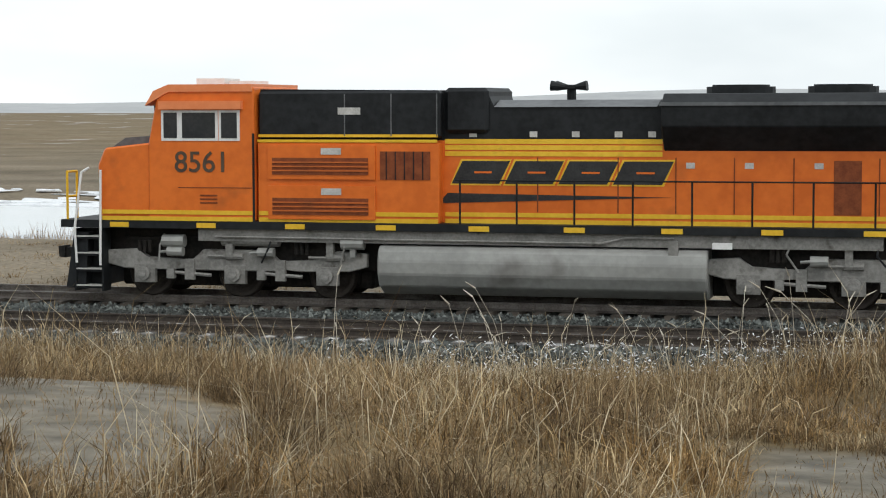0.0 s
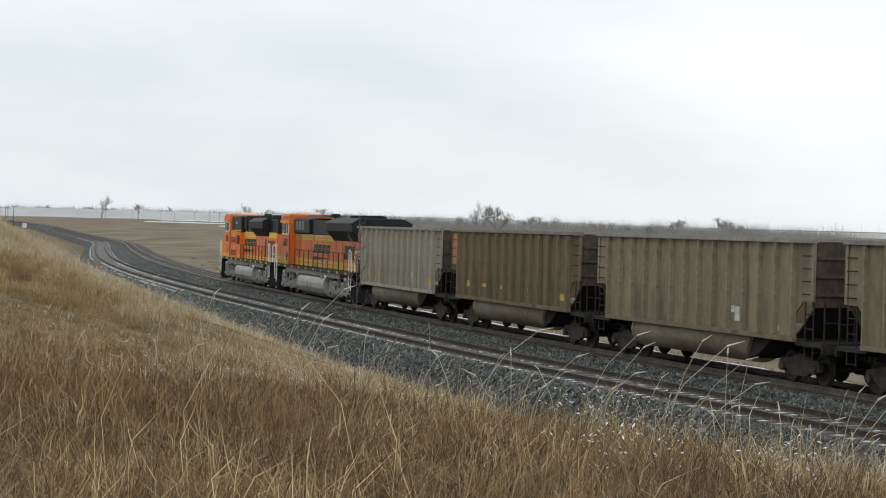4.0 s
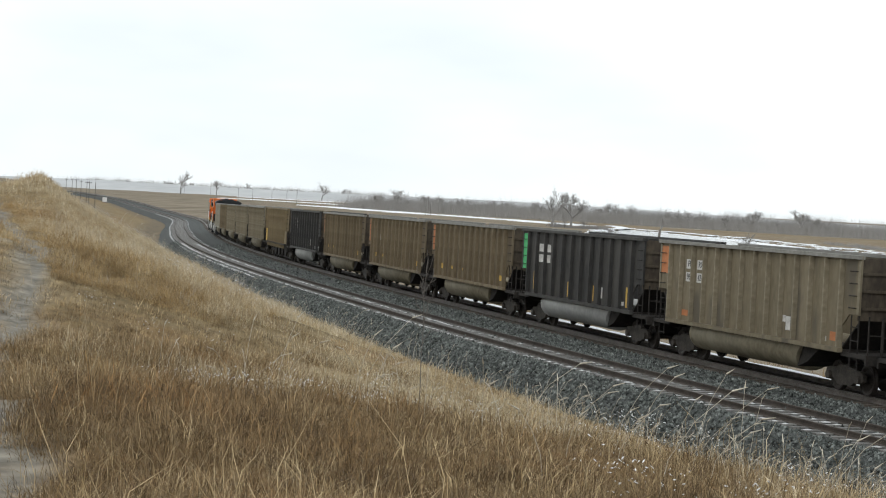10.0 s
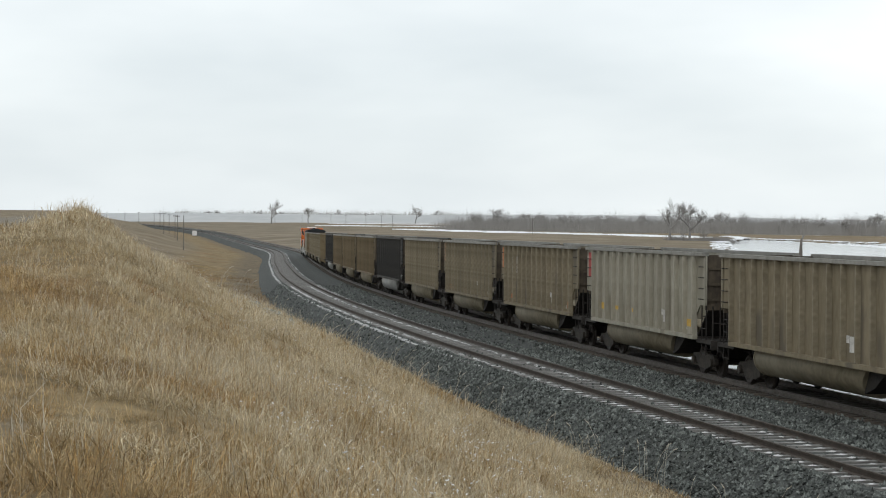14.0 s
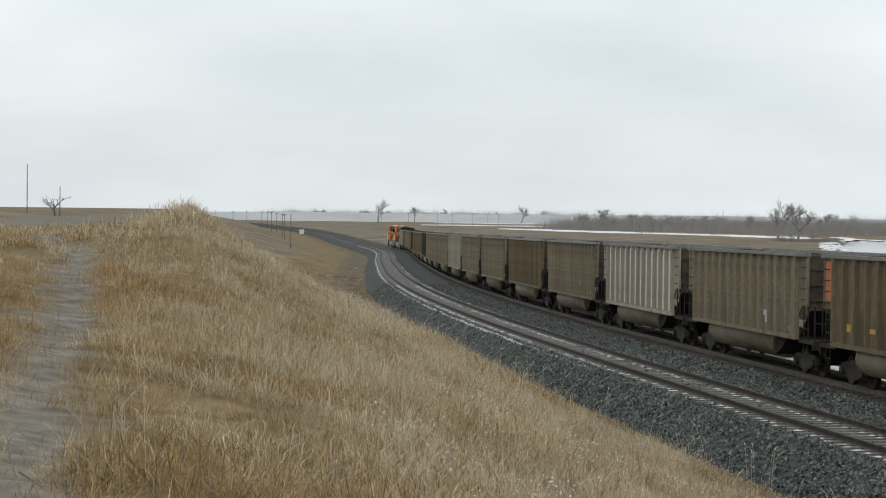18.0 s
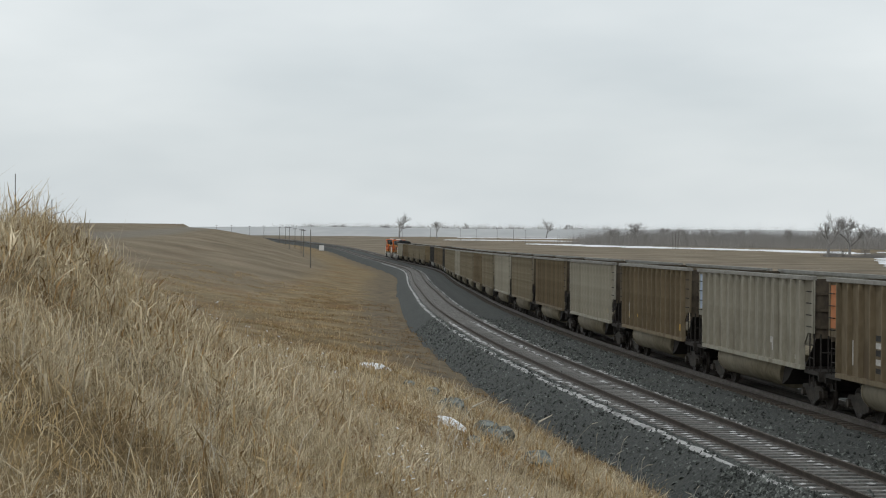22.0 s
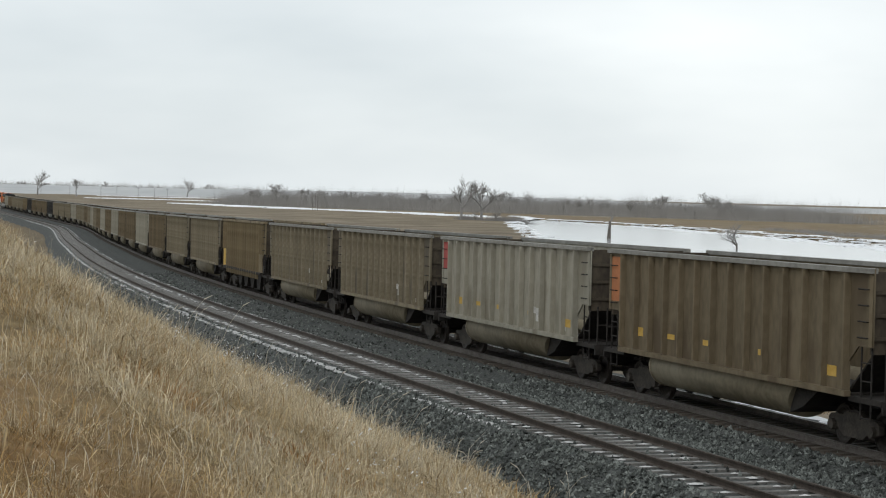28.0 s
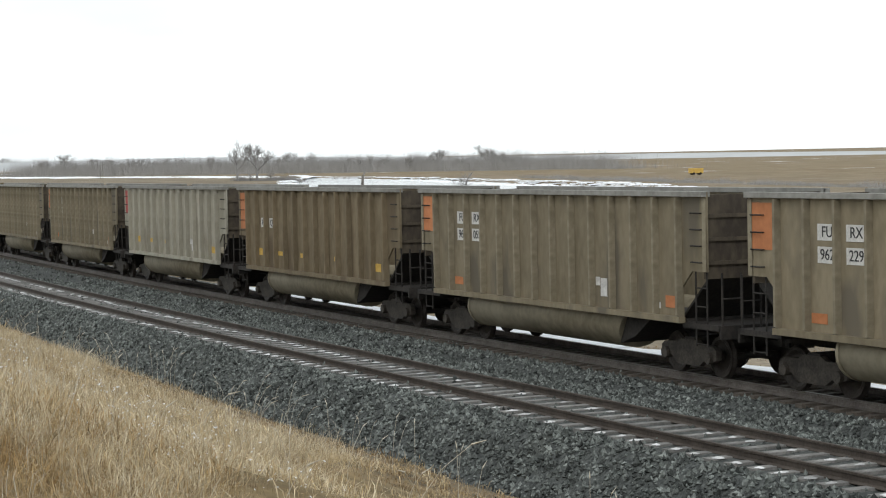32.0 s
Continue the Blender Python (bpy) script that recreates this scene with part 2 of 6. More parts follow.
M_YELLOW_D = surf("dusty_loco_yellow", (0.42, 0.26, 0.03), (0.58, 0.38, 0.05), 1.0, 0.5, c3=(0.22, 0.15, 0.03), c3_scale=1.0, c3_at=0.5, streak=2)
# a lighter orange for cab roof, visors and end door
M_ORANGE_L = surf("light_orange", (0.72, 0.22, 0.08), (0.80, 0.27, 0.11), 0.8, 0.45)
M_LBLACK = surf("loco_black", (0.008, 0.009, 0.010), (0.02, 0.022, 0.024), 0.8, 0.55, 0.0, 0.001, spec=0.2)
M_LGREY = surf("loco_roof_grey", (0.08, 0.085, 0.09), (0.14, 0.145, 0.15), 0.8, 0.5)
M_YELLOW = surf("loco_yellow", (0.68, 0.40, 0.02), (0.80, 0.50, 0.04), 1.0, 0.45, c3=(0.45, 0.28, 0.03), c3_scale=1.2, c3_at=0.66)
M_GRILLE = surf("brown_grille", (0.15, 0.035, 0.011), (0.25, 0.066, 0.02), 6.0, 0.7)
M_NUMBER = surf("faded_number_paint", (0.055, 0.04, 0.03), (0.1, 0.07, 0.045), 3.0, 0.7)
M_TRUCK = surf("grey_truck_frame", (0.19, 0.185, 0.172), (0.32, 0.31, 0.29), 2.0, 0.65, 0.1, 0.004, c3=(0.07, 0.06, 0.05), c3_scale=2.5)
M_TANK = surf("grey_fuel_tank", (0.27, 0.27, 0.255), (0.35, 0.35, 0.33), 0.8, 0.5, 0.2, 0.001, c3=(0.16, 0.15, 0.14), c3_scale=0.6)
M_HANDRAIL = surf("white_handrail", (0.7, 0.7, 0.68), (0.8, 0.8, 0.78), 4.0, 0.5)
M_GLASS = surf("dark_cab_glass", (0.02, 0.025, 0.03), (0.035, 0.04, 0.045), 2.0, 0.08, spec=0.6)
M_RAIL = surf("rusty_rail", (0.045, 0.036, 0.03), (0.08, 0.066, 0.055), 3.0, 0.75, 0.2, 0.001)
M_WHEEL = surf("grimy_wheel", (0.022, 0.018, 0.015), (0.05, 0.042, 0.036), 3.0, 0.6, 0.4)
M_RAILHEAD = surf("rail_head", (0.10, 0.085, 0.075), (0.20, 0.18, 0.165), 3.0, 0.45, 0.5)
M_TIE = surf("concrete_tie", (0.11, 0.106, 0.1), (0.19, 0.184, 0.174), 3.0, 0.85, 0, 0.003, objrand=0.2, c3=(0.3, 0.3, 0.295), c3_scale=3.5, c3_at=0.6)
M_TIE_DARK = surf("dirty_tie", (0.045, 0.038, 0.032), (0.10, 0.085, 0.07), 3.0, 0.9, 0, 0.004, objrand=0.2)
M_BALLAST = surf("grey_ballast", (0.013, 0.015, 0.0145), (0.082, 0.088, 0.083), 11.0, 0.9, 0, 0.03, fine=2.2, c3=(0.06, 0.064, 0.056), c3_scale=0.4)
M_STONE = surf("ballast_stone", (0.034, 0.039, 0.036), (0.15, 0.162, 0.152), 3.0, 0.9, 0, 0, islands=0.75)
# distance haze is put into the base colour of far brush and trees
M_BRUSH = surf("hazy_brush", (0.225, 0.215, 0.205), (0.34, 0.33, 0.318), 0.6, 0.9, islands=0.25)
M_BARK = surf("grey_bark", (0.085, 0.075, 0.065), (0.16, 0.145, 0.13), 3.0, 0.9, 0, 0.01)
# twig grey is lightened to put some haze into the colour
M_TWIG = surf("haze_grey_twigs", (0.18, 0.172, 0.163), (0.27, 0.26, 0.25), 2.0, 0.9)
M_WOOD = surf("weathered_pole", (0.09, 0.08, 0.07), (0.16, 0.145, 0.13), 2.0, 0.9)
M_SNOW = surf("old_snow", (0.68, 0.70, 0.73), (0.82, 0.83, 0.84), 1.5, 0.7, 0, 0.01, c3=(0.45, 0.46, 0.47), c3_scale=1.2, c3_at=0.6)
M_TIE_SNOW = surf("grey_tie_snow", (0.36, 0.36, 0.355), (0.6, 0.6, 0.6), 2.0, 0.85, c3=(0.24, 0.24, 0.235), c3_scale=0.9, c3_at=0.52)
# pale base colour carries the sky's reflection as well as thin ice
M_WATER = surf("river_water", (0.36, 0.38, 0.39), (0.48, 0.50, 0.51), 0.05, 0.12, spec=0.7, c3=(0.6, 0.62, 0.63), c3_scale=0.06)
M_STRAW = surf("straw_grass", (0.22, 0.15, 0.068), (0.56, 0.44, 0.26), 0.8, 0.8, 0, 0, fine=3.0, islands=0.38, c3=(0.27, 0.15, 0.058), c3_scale=0.22, c3_at=0.58)
M_PALE = surf("pale_dry_grass", (0.40, 0.325, 0.205), (0.64, 0.555, 0.40), 0.9, 0.8, 0, 0, islands=0.32)
M_UMBER = surf("umber_dry_grass", (0.078, 0.05, 0.024), (0.21, 0.143, 0.072), 0.9, 0.85, 0, 0, islands=0.5)
M_AMBER = surf("amber_dry_grass", (0.19, 0.11, 0.04), (0.44, 0.29, 0.125), 0.9, 0.85, 0, 0, islands=0.5)
M_RUST = surf("rust_brown_grass", (0.12, 0.074, 0.032), (0.30, 0.20, 0.1), 0.9, 0.85, 0, 0, islands=0.5)
M_GOLD = surf("golden_dry_grass", (0.20, 0.13, 0.055), (0.48, 0.355, 0.185), 0.8, 0.8, 0, 0, fine=3.0, islands=0.36)
M_SEED = surf("pale_seed_head", (0.36, 0.32, 0.25), (0.52, 0.48, 0.40), 2.0, 0.85)
# pale base colour paints the distance haze on the horizon hills
M_FAR = surf("haze_paled_hill", (0.36, 0.37, 0.375), (0.44, 0.445, 0.445), 0.01, 0.9)


def ground_material():
    m = bpy.data.materials.new("ground_soil")
    m.use_nodes = True
    t = m.node_tree
    b = t.nodes["Principled BSDF"]
    b.inputs["Roughness"].default_value, b.inputs["Specular IOR Level"].default_value = 0.95, 0.1
    co = t.nodes.new("ShaderNodeTexCoord")

    def noise_col(scale, detail, lo, hi, ca, cb, stretch=None):
        n, r = t.nodes.new("ShaderNodeTexNoise"), t.nodes.new("ShaderNodeValToRGB")
        n.inputs["Scale"].default_value, n.inputs["Detail"].default_value = scale, detail
        src = co.outputs["Object"]
        if stretch:
            mp = t.nodes.new("ShaderNodeMapping")
            mp.inputs["Scale"].default_value = stretch
            t.links.new(src, mp.inputs["Vector"])
            src = mp.outputs[0]
        t.links.new(src, n.inputs["Vector"])
        r.color_ramp.elements[0].position, r.color_ramp.elements[1].position = lo, hi
        r.color_ramp.elements[0].color, r.color_ramp.elements[1].color = (*ca, 1), (*cb, 1)
        t.links.new(n.outputs["Fac"], r.inputs[0])
        return r.outputs[0], n

    def mix(f, a, c, kind="MIX", val=None):
        x = t.nodes.new("ShaderNodeMixRGB")
        x.blend_type = kind
        if f is None:
            x.inputs[0].default_value = val
        else:
            t.links.new(f, x.inputs[0])
        t.links.new(a, x.inputs[1])
        t.links.new(c, x.inputs[2])
        return x.outputs[0]
    at = t.nodes.new("ShaderNodeAttribute")
    at.attribute_name = "zone"
    sep = t.nodes.new("ShaderNodeSeparateColor")
    t.links.new(at.outputs["Color"], sep.inputs[0])
    field, _ = noise_col(0.06, 8, 0.35, 0.68, (0.15, 0.125, 0.092), (0.29, 0.245, 0.185))
    fine, nf = noise_col(3.5, 8, 0.3, 0.72, (0.45, 0.45, 0.45), (1.15, 1.12, 1.05))
    grass, _ = noise_col(0.35, 8, 0.32, 0.68, (0.15, 0.11, 0.058), (0.32, 0.25, 0.15))
    rust, _ = noise_col(0.16, 6, 0.5, 0.68, (0, 0, 0), (1, 1, 1))
    rustc, _ = noise_col(1.5, 4, 0.3, 0.7, (0.15, 0.088, 0.038), (0.27, 0.165, 0.075))
    grass = mix(rust, grass, rustc)
    dirt, _ = noise_col(2.6, 10, 0.3, 0.7, (0.16, 0.148, 0.126), (0.28, 0.264, 0.232))
    ditch, _ = noise_col(0.8, 8, 0.3, 0.7, (0.10, 0.085, 0.065), (0.24, 0.19, 0.125))
    out = mix(sep.outputs[0], field, grass)
    out = mix(sep.outputs[2], out, ditch)
    out = mix(sep.outputs[1], out, dirt)
    out = mix(None, out, fine, "MULTIPLY", 0.75)
    snow, _ = noise_col(0.45, 9, 0.745, 0.78, (0, 0, 0), (0.8, 0.8, 0.8), (1, 0.35, 1))
    sn = t.nodes.new("ShaderNodeRGB")
    sn.outputs[0].default_value = (0.72, 0.74, 0.76, 1)
    out = mix(snow, out, sn.outputs[0])
    drift, _ = noise_col(0.05, 7, 0.655, 0.68, (0, 0, 0), (0.85, 0.85, 0.85), (0.4, 1.3, 1))
    m5 = t.nodes.new("ShaderNodeMath")
    m5.operation = "MULTIPLY"
    t.links.new(drift, m5.inputs[0])
    t.links.new(at.outputs["Alpha"], m5.inputs[1])
    out = mix(m5.outputs[0], out, sn.outputs[0])
    t.links.new(out, b.inputs["Base Color"])
    bp = t.nodes.new("ShaderNodeBump")
    bp.inputs["Strength"].default_value, bp.inputs["Distance"].default_value = 0.8, 0.06
    t.links.new(nf.outputs["Fac"], bp.inputs["Height"])
    t.links.new(bp.outputs[0], b.inputs["Normal"])
    return m


# ---- mesh helpers ----
def grid_mesh(name, co, faces, material, smooth_it=True):
    me = bpy.data.meshes.new(name)
    co, faces = np.asarray(co, np.float32), np.asarray(faces, np.int32)
    n = faces.shape[1]
    me.vertices.add(len(co))
    me.vertices.foreach_set("co", co.ravel())
    me.loops.add(faces.size)
    me.loops.foreach_set("vertex_index", faces.ravel())
    me.polygons.add(len(faces))
    me.polygons.foreach_set("loop_start", np.arange(len(faces), dtype=np.int32) * n)
    me.polygons.foreach_set("use_smooth", np.full(len(faces), smooth_it))
    me.update(calc_edges=True)
    me.materials.append(material)
    return me


def quads(nu, nv):
    i = np.arange(nu * nv).reshape(nu, nv)
    return np.stack([i[:-1, :-1], i[1:, :-1], i[1:, 1:], i[:-1, 1:]], -1).reshape(-1, 4)


def box(bm, x0, x1, y0, y1, z0, z1):
    vs = [bm.verts.new(c) for c in ((x0, y0, z0), (x1, y0, z0), (x1, y1, z0), (x0, y1, z0), (x0, y0, z1), (x1, y0, z1), (x1, y1, z1), (x0, y1, z1))]
    for f in ((3, 2, 1, 0), (4, 5, 6, 7), (0, 1, 5, 4), (1, 2, 6, 5), (2, 3, 7, 6), (3, 0, 4, 7)):
        bm.faces.new([vs[i] for i in f])


def prism(bm, pts, a0, a1, axis="y"):
    """A polygon (x, z) pushed from y=a0 to y=a1; axis x: polygon (y, z) pushed along x."""
    if axis == "y":
        lo, hi = [bm.verts.new((x, a0, z)) for x, z in pts], [bm.verts.new((x, a1, z)) for x, z in pts]
    else:
        lo, hi = [bm.verts.new((a0, y, z)) for y, z in pts], [bm.verts.new((a1, y, z)) for y, z in pts]
    bm.faces.new(lo)
    bm.faces.new(hi[::-1])
    n = len(pts)
    for i in range(n):
        bm.faces.new((lo[i], hi[i], hi[(i + 1) % n], lo[(i + 1) % n]))


def rod(bm, a, b, r, n=6, r2=None):
    a, b = Vector(a), Vector(b)
    q = (b - a).to_track_quat("Z", "Y").to_matrix()
    ring = [[bm.verts.new(p + q @ Vector((rr * math.cos(6.2832 * i / n), rr * math.sin(6.2832 * i / n), 0))) for i in range(n)] for p, rr in ((a, r), (b, r if r2 is None else r2))]
    for i in range(n):
        bm.faces.new((ring[0][i], ring[0][(i + 1) % n], ring[1][(i + 1) % n], ring[1][i]))
    bm.faces.new(ring[0][::-1])
    bm.faces.new(ring[1])


CACHE = {}


def mesh_of(key, build, material, bevel=0.0):
    """One mesh per key and material; the geometry is built once."""
    full = (key, material.name)
    if full not in CACHE:
        if key in CACHE:
            me = CACHE[key].copy()
            me.materials.clear()
        else:
            bm = bmesh.new()
            build(bm)
            if bevel:
                bmesh.ops.bevel(bm, geom=bm.edges[:], offset=bevel, segments=1, affect="EDGES", clamp_overlap=True)
            bmesh.ops.recalc_face_normals(bm, faces=bm.faces)
            me = bpy.data.meshes.new(key)
            bm.to_mesh(me)
            bm.free()
            CACHE[key] = me
        me.materials.append(material)
        CACHE[full] = me
    return CACHE[full]


def part(name, key, build, material, parent, m=None, label="", bevel=0.0):
    ob = new(name, mesh_of(key, build, material, bevel))
    ob.parent = parent
    if m is not None:
        ob.matrix_local = m
    if label:
        tagged(ob, label)
    return ob


def words(text, size, material, bold=0.0):
    key = "words_%s_%.3f_%s" % (text, size, material.name)
    if key not in CACHE:
        cu = bpy.data.curves.new("words", "FONT")
        cu.body, cu.size, cu.extrude, cu.offset, cu.align_x, cu.align_y = text, size, 0.004, bold, "CENTER", "CENTER"
        ob = bpy.data.objects.new("words", cu)
        scene.collection.objects.link(ob)
        bpy.context.view_layer.update()
        me = bpy.data.meshes.new_from_object(ob.evaluated_get(bpy.context.evaluated_depsgraph_get()))
        bpy.data.objects.remove(ob)
        me.materials.clear()
        me.materials.append(material)
        CACHE[key] = me
    return CACHE[key]


LEFT_SIDE = Matrix(((-1, 0, 0, 0), (0, 0, 1, 0), (0, 1, 0, 0), (0, 0, 0, 1)))  # writing upright on the side that faces +y


def writing(name, text, size, material, parent, x, y, z, bold=0.0):
    ob = new(name, words(text, size, material, bold))
    ob.parent = parent
    ob.matrix_local = Matrix.Translation((x, y, z)) @ LEFT_SIDE
    return ob


# ---- ground ----
def spread(lo, hi, fine_lo, fine_hi, step, grow):
    a = [fine_lo]
    while a[-1] < fine_hi:
        a.append(a[-1] + step)
    s = step
    while a[-1] < hi:
        s *= grow
        a.append(a[-1] + s)
    s, b = step, [fine_lo]
    while b[-1] > lo:
        s *= grow
        b.append(b[-1] - s)
    return np.array(b[:0:-1] + a)


gx = spread(-3500, 3500, -26, 20, 0.5, 1.06)
gy = spread(-1500, 4200, -40, 82, 0.7, 1.05)
GX, GY = np.meshgrid(gx, gy, indexing="ij")
gz, gu, gd = ground_z(GX.ravel(), GY.ravel())
bed = (gd < 4.0) & (gd > -TRACK_GAP - 2.9)
gz = np.where(bed, np.minimum(gz, rail_z(gu) - 1.5), gz)
ground = new("ground", grid_mesh("ground", np.stack([GX.ravel(), GY.ravel(), gz], -1), quads(len(gx), len(gy)), ground_material()))
tagged(ground, "dry prairie ground with straw grass, bare soil and old snow", "ground", kind="structure")
zone = ground.data.color_attributes.new("zone", "FLOAT_COLOR", "POINT")
wob = 0.25 * ripple(GX.ravel(), GY.ravel(), 0.8, 0.3) + 0.2 * ripple(GX.ravel(), GY.ravel(), 2.7, 0.9)
zr = np.clip(smooth(-TRACK_GAP - 3, -TRACK_GAP - 5.0, gd + wob) * (1 - 0.75 * smooth(0, 120, gu + 30 * ripple(GX.ravel(), GY.ravel(), 17.0, 0.6)) * smooth(-17, -24, gd)) + 0.55 * smooth(60, 300, gd), 0, 1)
on_path = smooth(0.62, 0.25, trail_gap(GX.ravel(), GY.ravel()) + wob * 0.45)
bare = bare_soil(GX.ravel(), GY.ravel(), gu, gd)
on_path = np.maximum(on_path, 0.85 * bare)
on_path = np.maximum(on_path, 0.7 * smooth(-50, -53, gd) * smooth(-62, -59, gd) * smooth(-60, -30, gu))
zb = smooth(-TRACK_GAP - 8.5, -TRACK_GAP - 5.0, gd + wob * 2) * (gd < 0)
zone.data.foreach_set("color", np.stack([zr, on_path, zb, smooth(210, 260, gd) * smooth(100, 300, GY.ravel())], -1).astype(np.float32).ravel())


def sweep(name, prof, us, material, jitter=0.0, close=False):
    """A profile (lateral, z) along the line."""
    us = np.asarray(us, float)
    prof = list(prof) + ([prof[0]] if close else [])
    rows = [place(us, np.full(len(us), a), np.full(len(us), b)) for a, b in prof]
    co = np.stack(rows, 1)
    if jitter:
        co[:, 1:-1, 2] += np.random.uniform(-jitter, jitter, co[:, 1:-1, 2].shape)
    return grid_mesh(name, co.reshape(-1, 3), quads(len(us), len(prof))[:, ::-1], material, jitter > 0)


BED_U = np.concatenate([np.arange(-330, -180, 2.0), np.arange(-180, 60, 0.5), np.arange(60, 1450, 3.0)])
gap = TRACK_GAP
bed_prof = [(-gap - 3.7, -1.9), (-gap - 2.9, -1.22), (-gap - 2.55, -0.98), (-gap - 2.2, -0.7), (-gap - 1.85, -0.42), (-gap - 1.6, -0.26), (-gap - 1.3, -0.20), (-gap - 0.75, -0.185), (-gap, -0.19), (-gap + 0.75, -0.185),
            (-gap + 1.3, -0.20), (-gap + 1.9, -0.25), (-gap / 2 - 0.6, -0.42), (-gap / 2 + 0.6, -0.42), (-1.9, -0.25), (-1.3, -0.23), (-0.75, -0.24), (0, -0.24), (0.75, -0.24), (1.3, -0.23), (1.9, -0.25), (2.6, -0.35), (4.2, -1.2), (5.2, -1.9)]
ballast = new("ballast_bed", sweep("ballast_bed", bed_prof, BED_U, M_BALLAST, 0.03))
tagged(ballast, "dark grey crushed stone ballast under both railway tracks", "ballast", kind="structure")


def rail_profile(c):
    return [(c - 0.07, -0.172), (c - 0.07, -0.16), (c - 0.012, -0.13), (c - 0.012, -0.045), (c - 0.036, -0.035), (c - 0.036, 0.0), (c + 0.036, 0.0), (c + 0.036, -0.035), (c + 0.012, -0.045), (c + 0.012, -0.13), (c + 0.07, -0.16), (c + 0.07, -0.172)]


RAIL_U = np.concatenate([np.arange(-330, 120, 1.5), np.arange(120, 1450, 4.0)])
for c, mt, lab in ((-gap - 0.755, M_RAIL, "rusty brown steel rail of the empty track"), (-gap + 0.755, M_RAIL, "rusty brown steel rail of the empty track"),
                   (-0.755, M_RAILHEAD, "dark steel rail under the moving train"), (0.755, M_RAILHEAD, "dark steel rail under the moving train")):
    r = new("rail", sweep("rail", rail_profile(c), RAIL_U, mt, close=True))
    tagged(r, lab, "rail", kind="structure")


# ---- freight car trucks ----
def b_wheel(bm):
    prof = [(-0.07, 0.46), (-0.03, 0.46), (-0.02, 0.49), (0.03, 0.455), (0.07, 0.45), (0.07, 0.38), (0.02, 0.30), (0.03, 0.12), (0.09, 0.10), (0.09, 0.0)]
    n = 16
    rings = [[bm.verts.new((r * math.cos(6.2832 * i / n), y, r * math.sin(6.2832 * i / n))) for i in range(n)] for y, r in prof[:-1]]
    for a, b in zip(rings, rings[1:]):
        for i in range(n):
            bm.faces.new((a[i], a[(i + 1) % n], b[(i + 1) % n], b[i]))
    bm.faces.new(rings[0])
    bm.faces.new(rings[-1])


def b_sideframe(bm):
    prism(bm, [(-1.12, 0.62), (-1.0, 0.70), (-0.45, 0.72), (-0.3, 0.80), (0.3, 0.80), (0.45, 0.72), (1.0, 0.70), (1.12, 0.62), (1.12, 0.42), (0.95, 0.36), (0.72, 0.42), (0.42, 0.24), (-0.42, 0.24), (-0.72, 0.42), (-0.95, 0.36), (-1.12, 0.42)], -0.07, 0.07)
    for x in (-0.89, 0.89):
        rod(bm, (x, -0.05, 0.46), (x, 0.16, 0.46), 0.13, 10)


def b_spring(bm):
    for x in (-0.2, 0.0, 0.2):
        rod(bm, (x, 0, 0.30), (x, 0, 0.66), 0.07, 8)


def freight_truck(car, x):
    truck = part("truck", "truck_bolster", lambda bm: (box(bm, -0.2, 0.2, -1.05, 1.05, 0.55, 0.85), rod(bm, (-0.89, -0.9, 0.46), (-0.89, 0.9, 0.46), 0.08), rod(bm, (0.89, -0.9, 0.46), (0.89, 0.9, 0.46), 0.08)), M_DARK, car, pose(x, 0, 0))
    for s in (-1, 1):
        part("side_frame", "side_frame", b_sideframe, M_GRIME, truck, pose(0, s * 1.02, 0, 0, 0, 0 if s > 0 else 180))
        part("spring_group", "spring_group", b_spring, M_GRIME, truck, pose(0, s * 1.02, 0))
        for wx in (-0.89, 0.89):
            part("wheel", "wheel", b_wheel, M_WHEEL, truck, pose(wx, s * 0.755, 0.46, 0, 0, 0 if s > 0 else 180))


HALF = 7.35
TOP = 4.05


def b_side(bm):
    prism(bm, [(-HALF, TOP), (HALF, TOP), (HALF, 2.35), (6.75, 2.35), (6.35, 2.0), (6.35, 1.28), (-6.35, 1.28), (-6.35, 2.0), (-6.75, 2.35), (-HALF, 2.35)], -0.02, 0.02)


def rib_mesh(h):
    def build(bm):
        lo = [bm.verts.new(c) for c in ((-0.05, 0, 0), (-0.036, 0.15, 0.05), (0.036, 0.15, 0.05), (0.05, 0, 0))]
        hi = [bm.verts.new(c) for c in ((-0.05, 0, h), (-0.036, 0.15, h), (0.036, 0.15, h), (0.05, 0, h))]
        bm.faces.new(lo[::-1])
        bm.faces.new(hi)
        for i in range(4):
            bm.faces.new((lo[i], lo[(i + 1) % 4], hi[(i + 1) % 4], hi[i]))
    return build


def b_end(bm):
    box(bm, -0.03, 0.03, -1.5, 1.5, 2.2, TOP - 0.06)


def b_endslope(bm):
    prism(bm, [(0.0, 2.2), (-0.06, 2.2), (-1.2, 1.25), (-1.1, 1.25)], -1.4, 1.4)


def b_floor(bm):
    box(bm, -6.4, 6.4, -1.46, 1.46, 1.18, 1.3)
    box(bm, -7.9, 7.9, -0.22, 0.22, 0.86, 1.2)


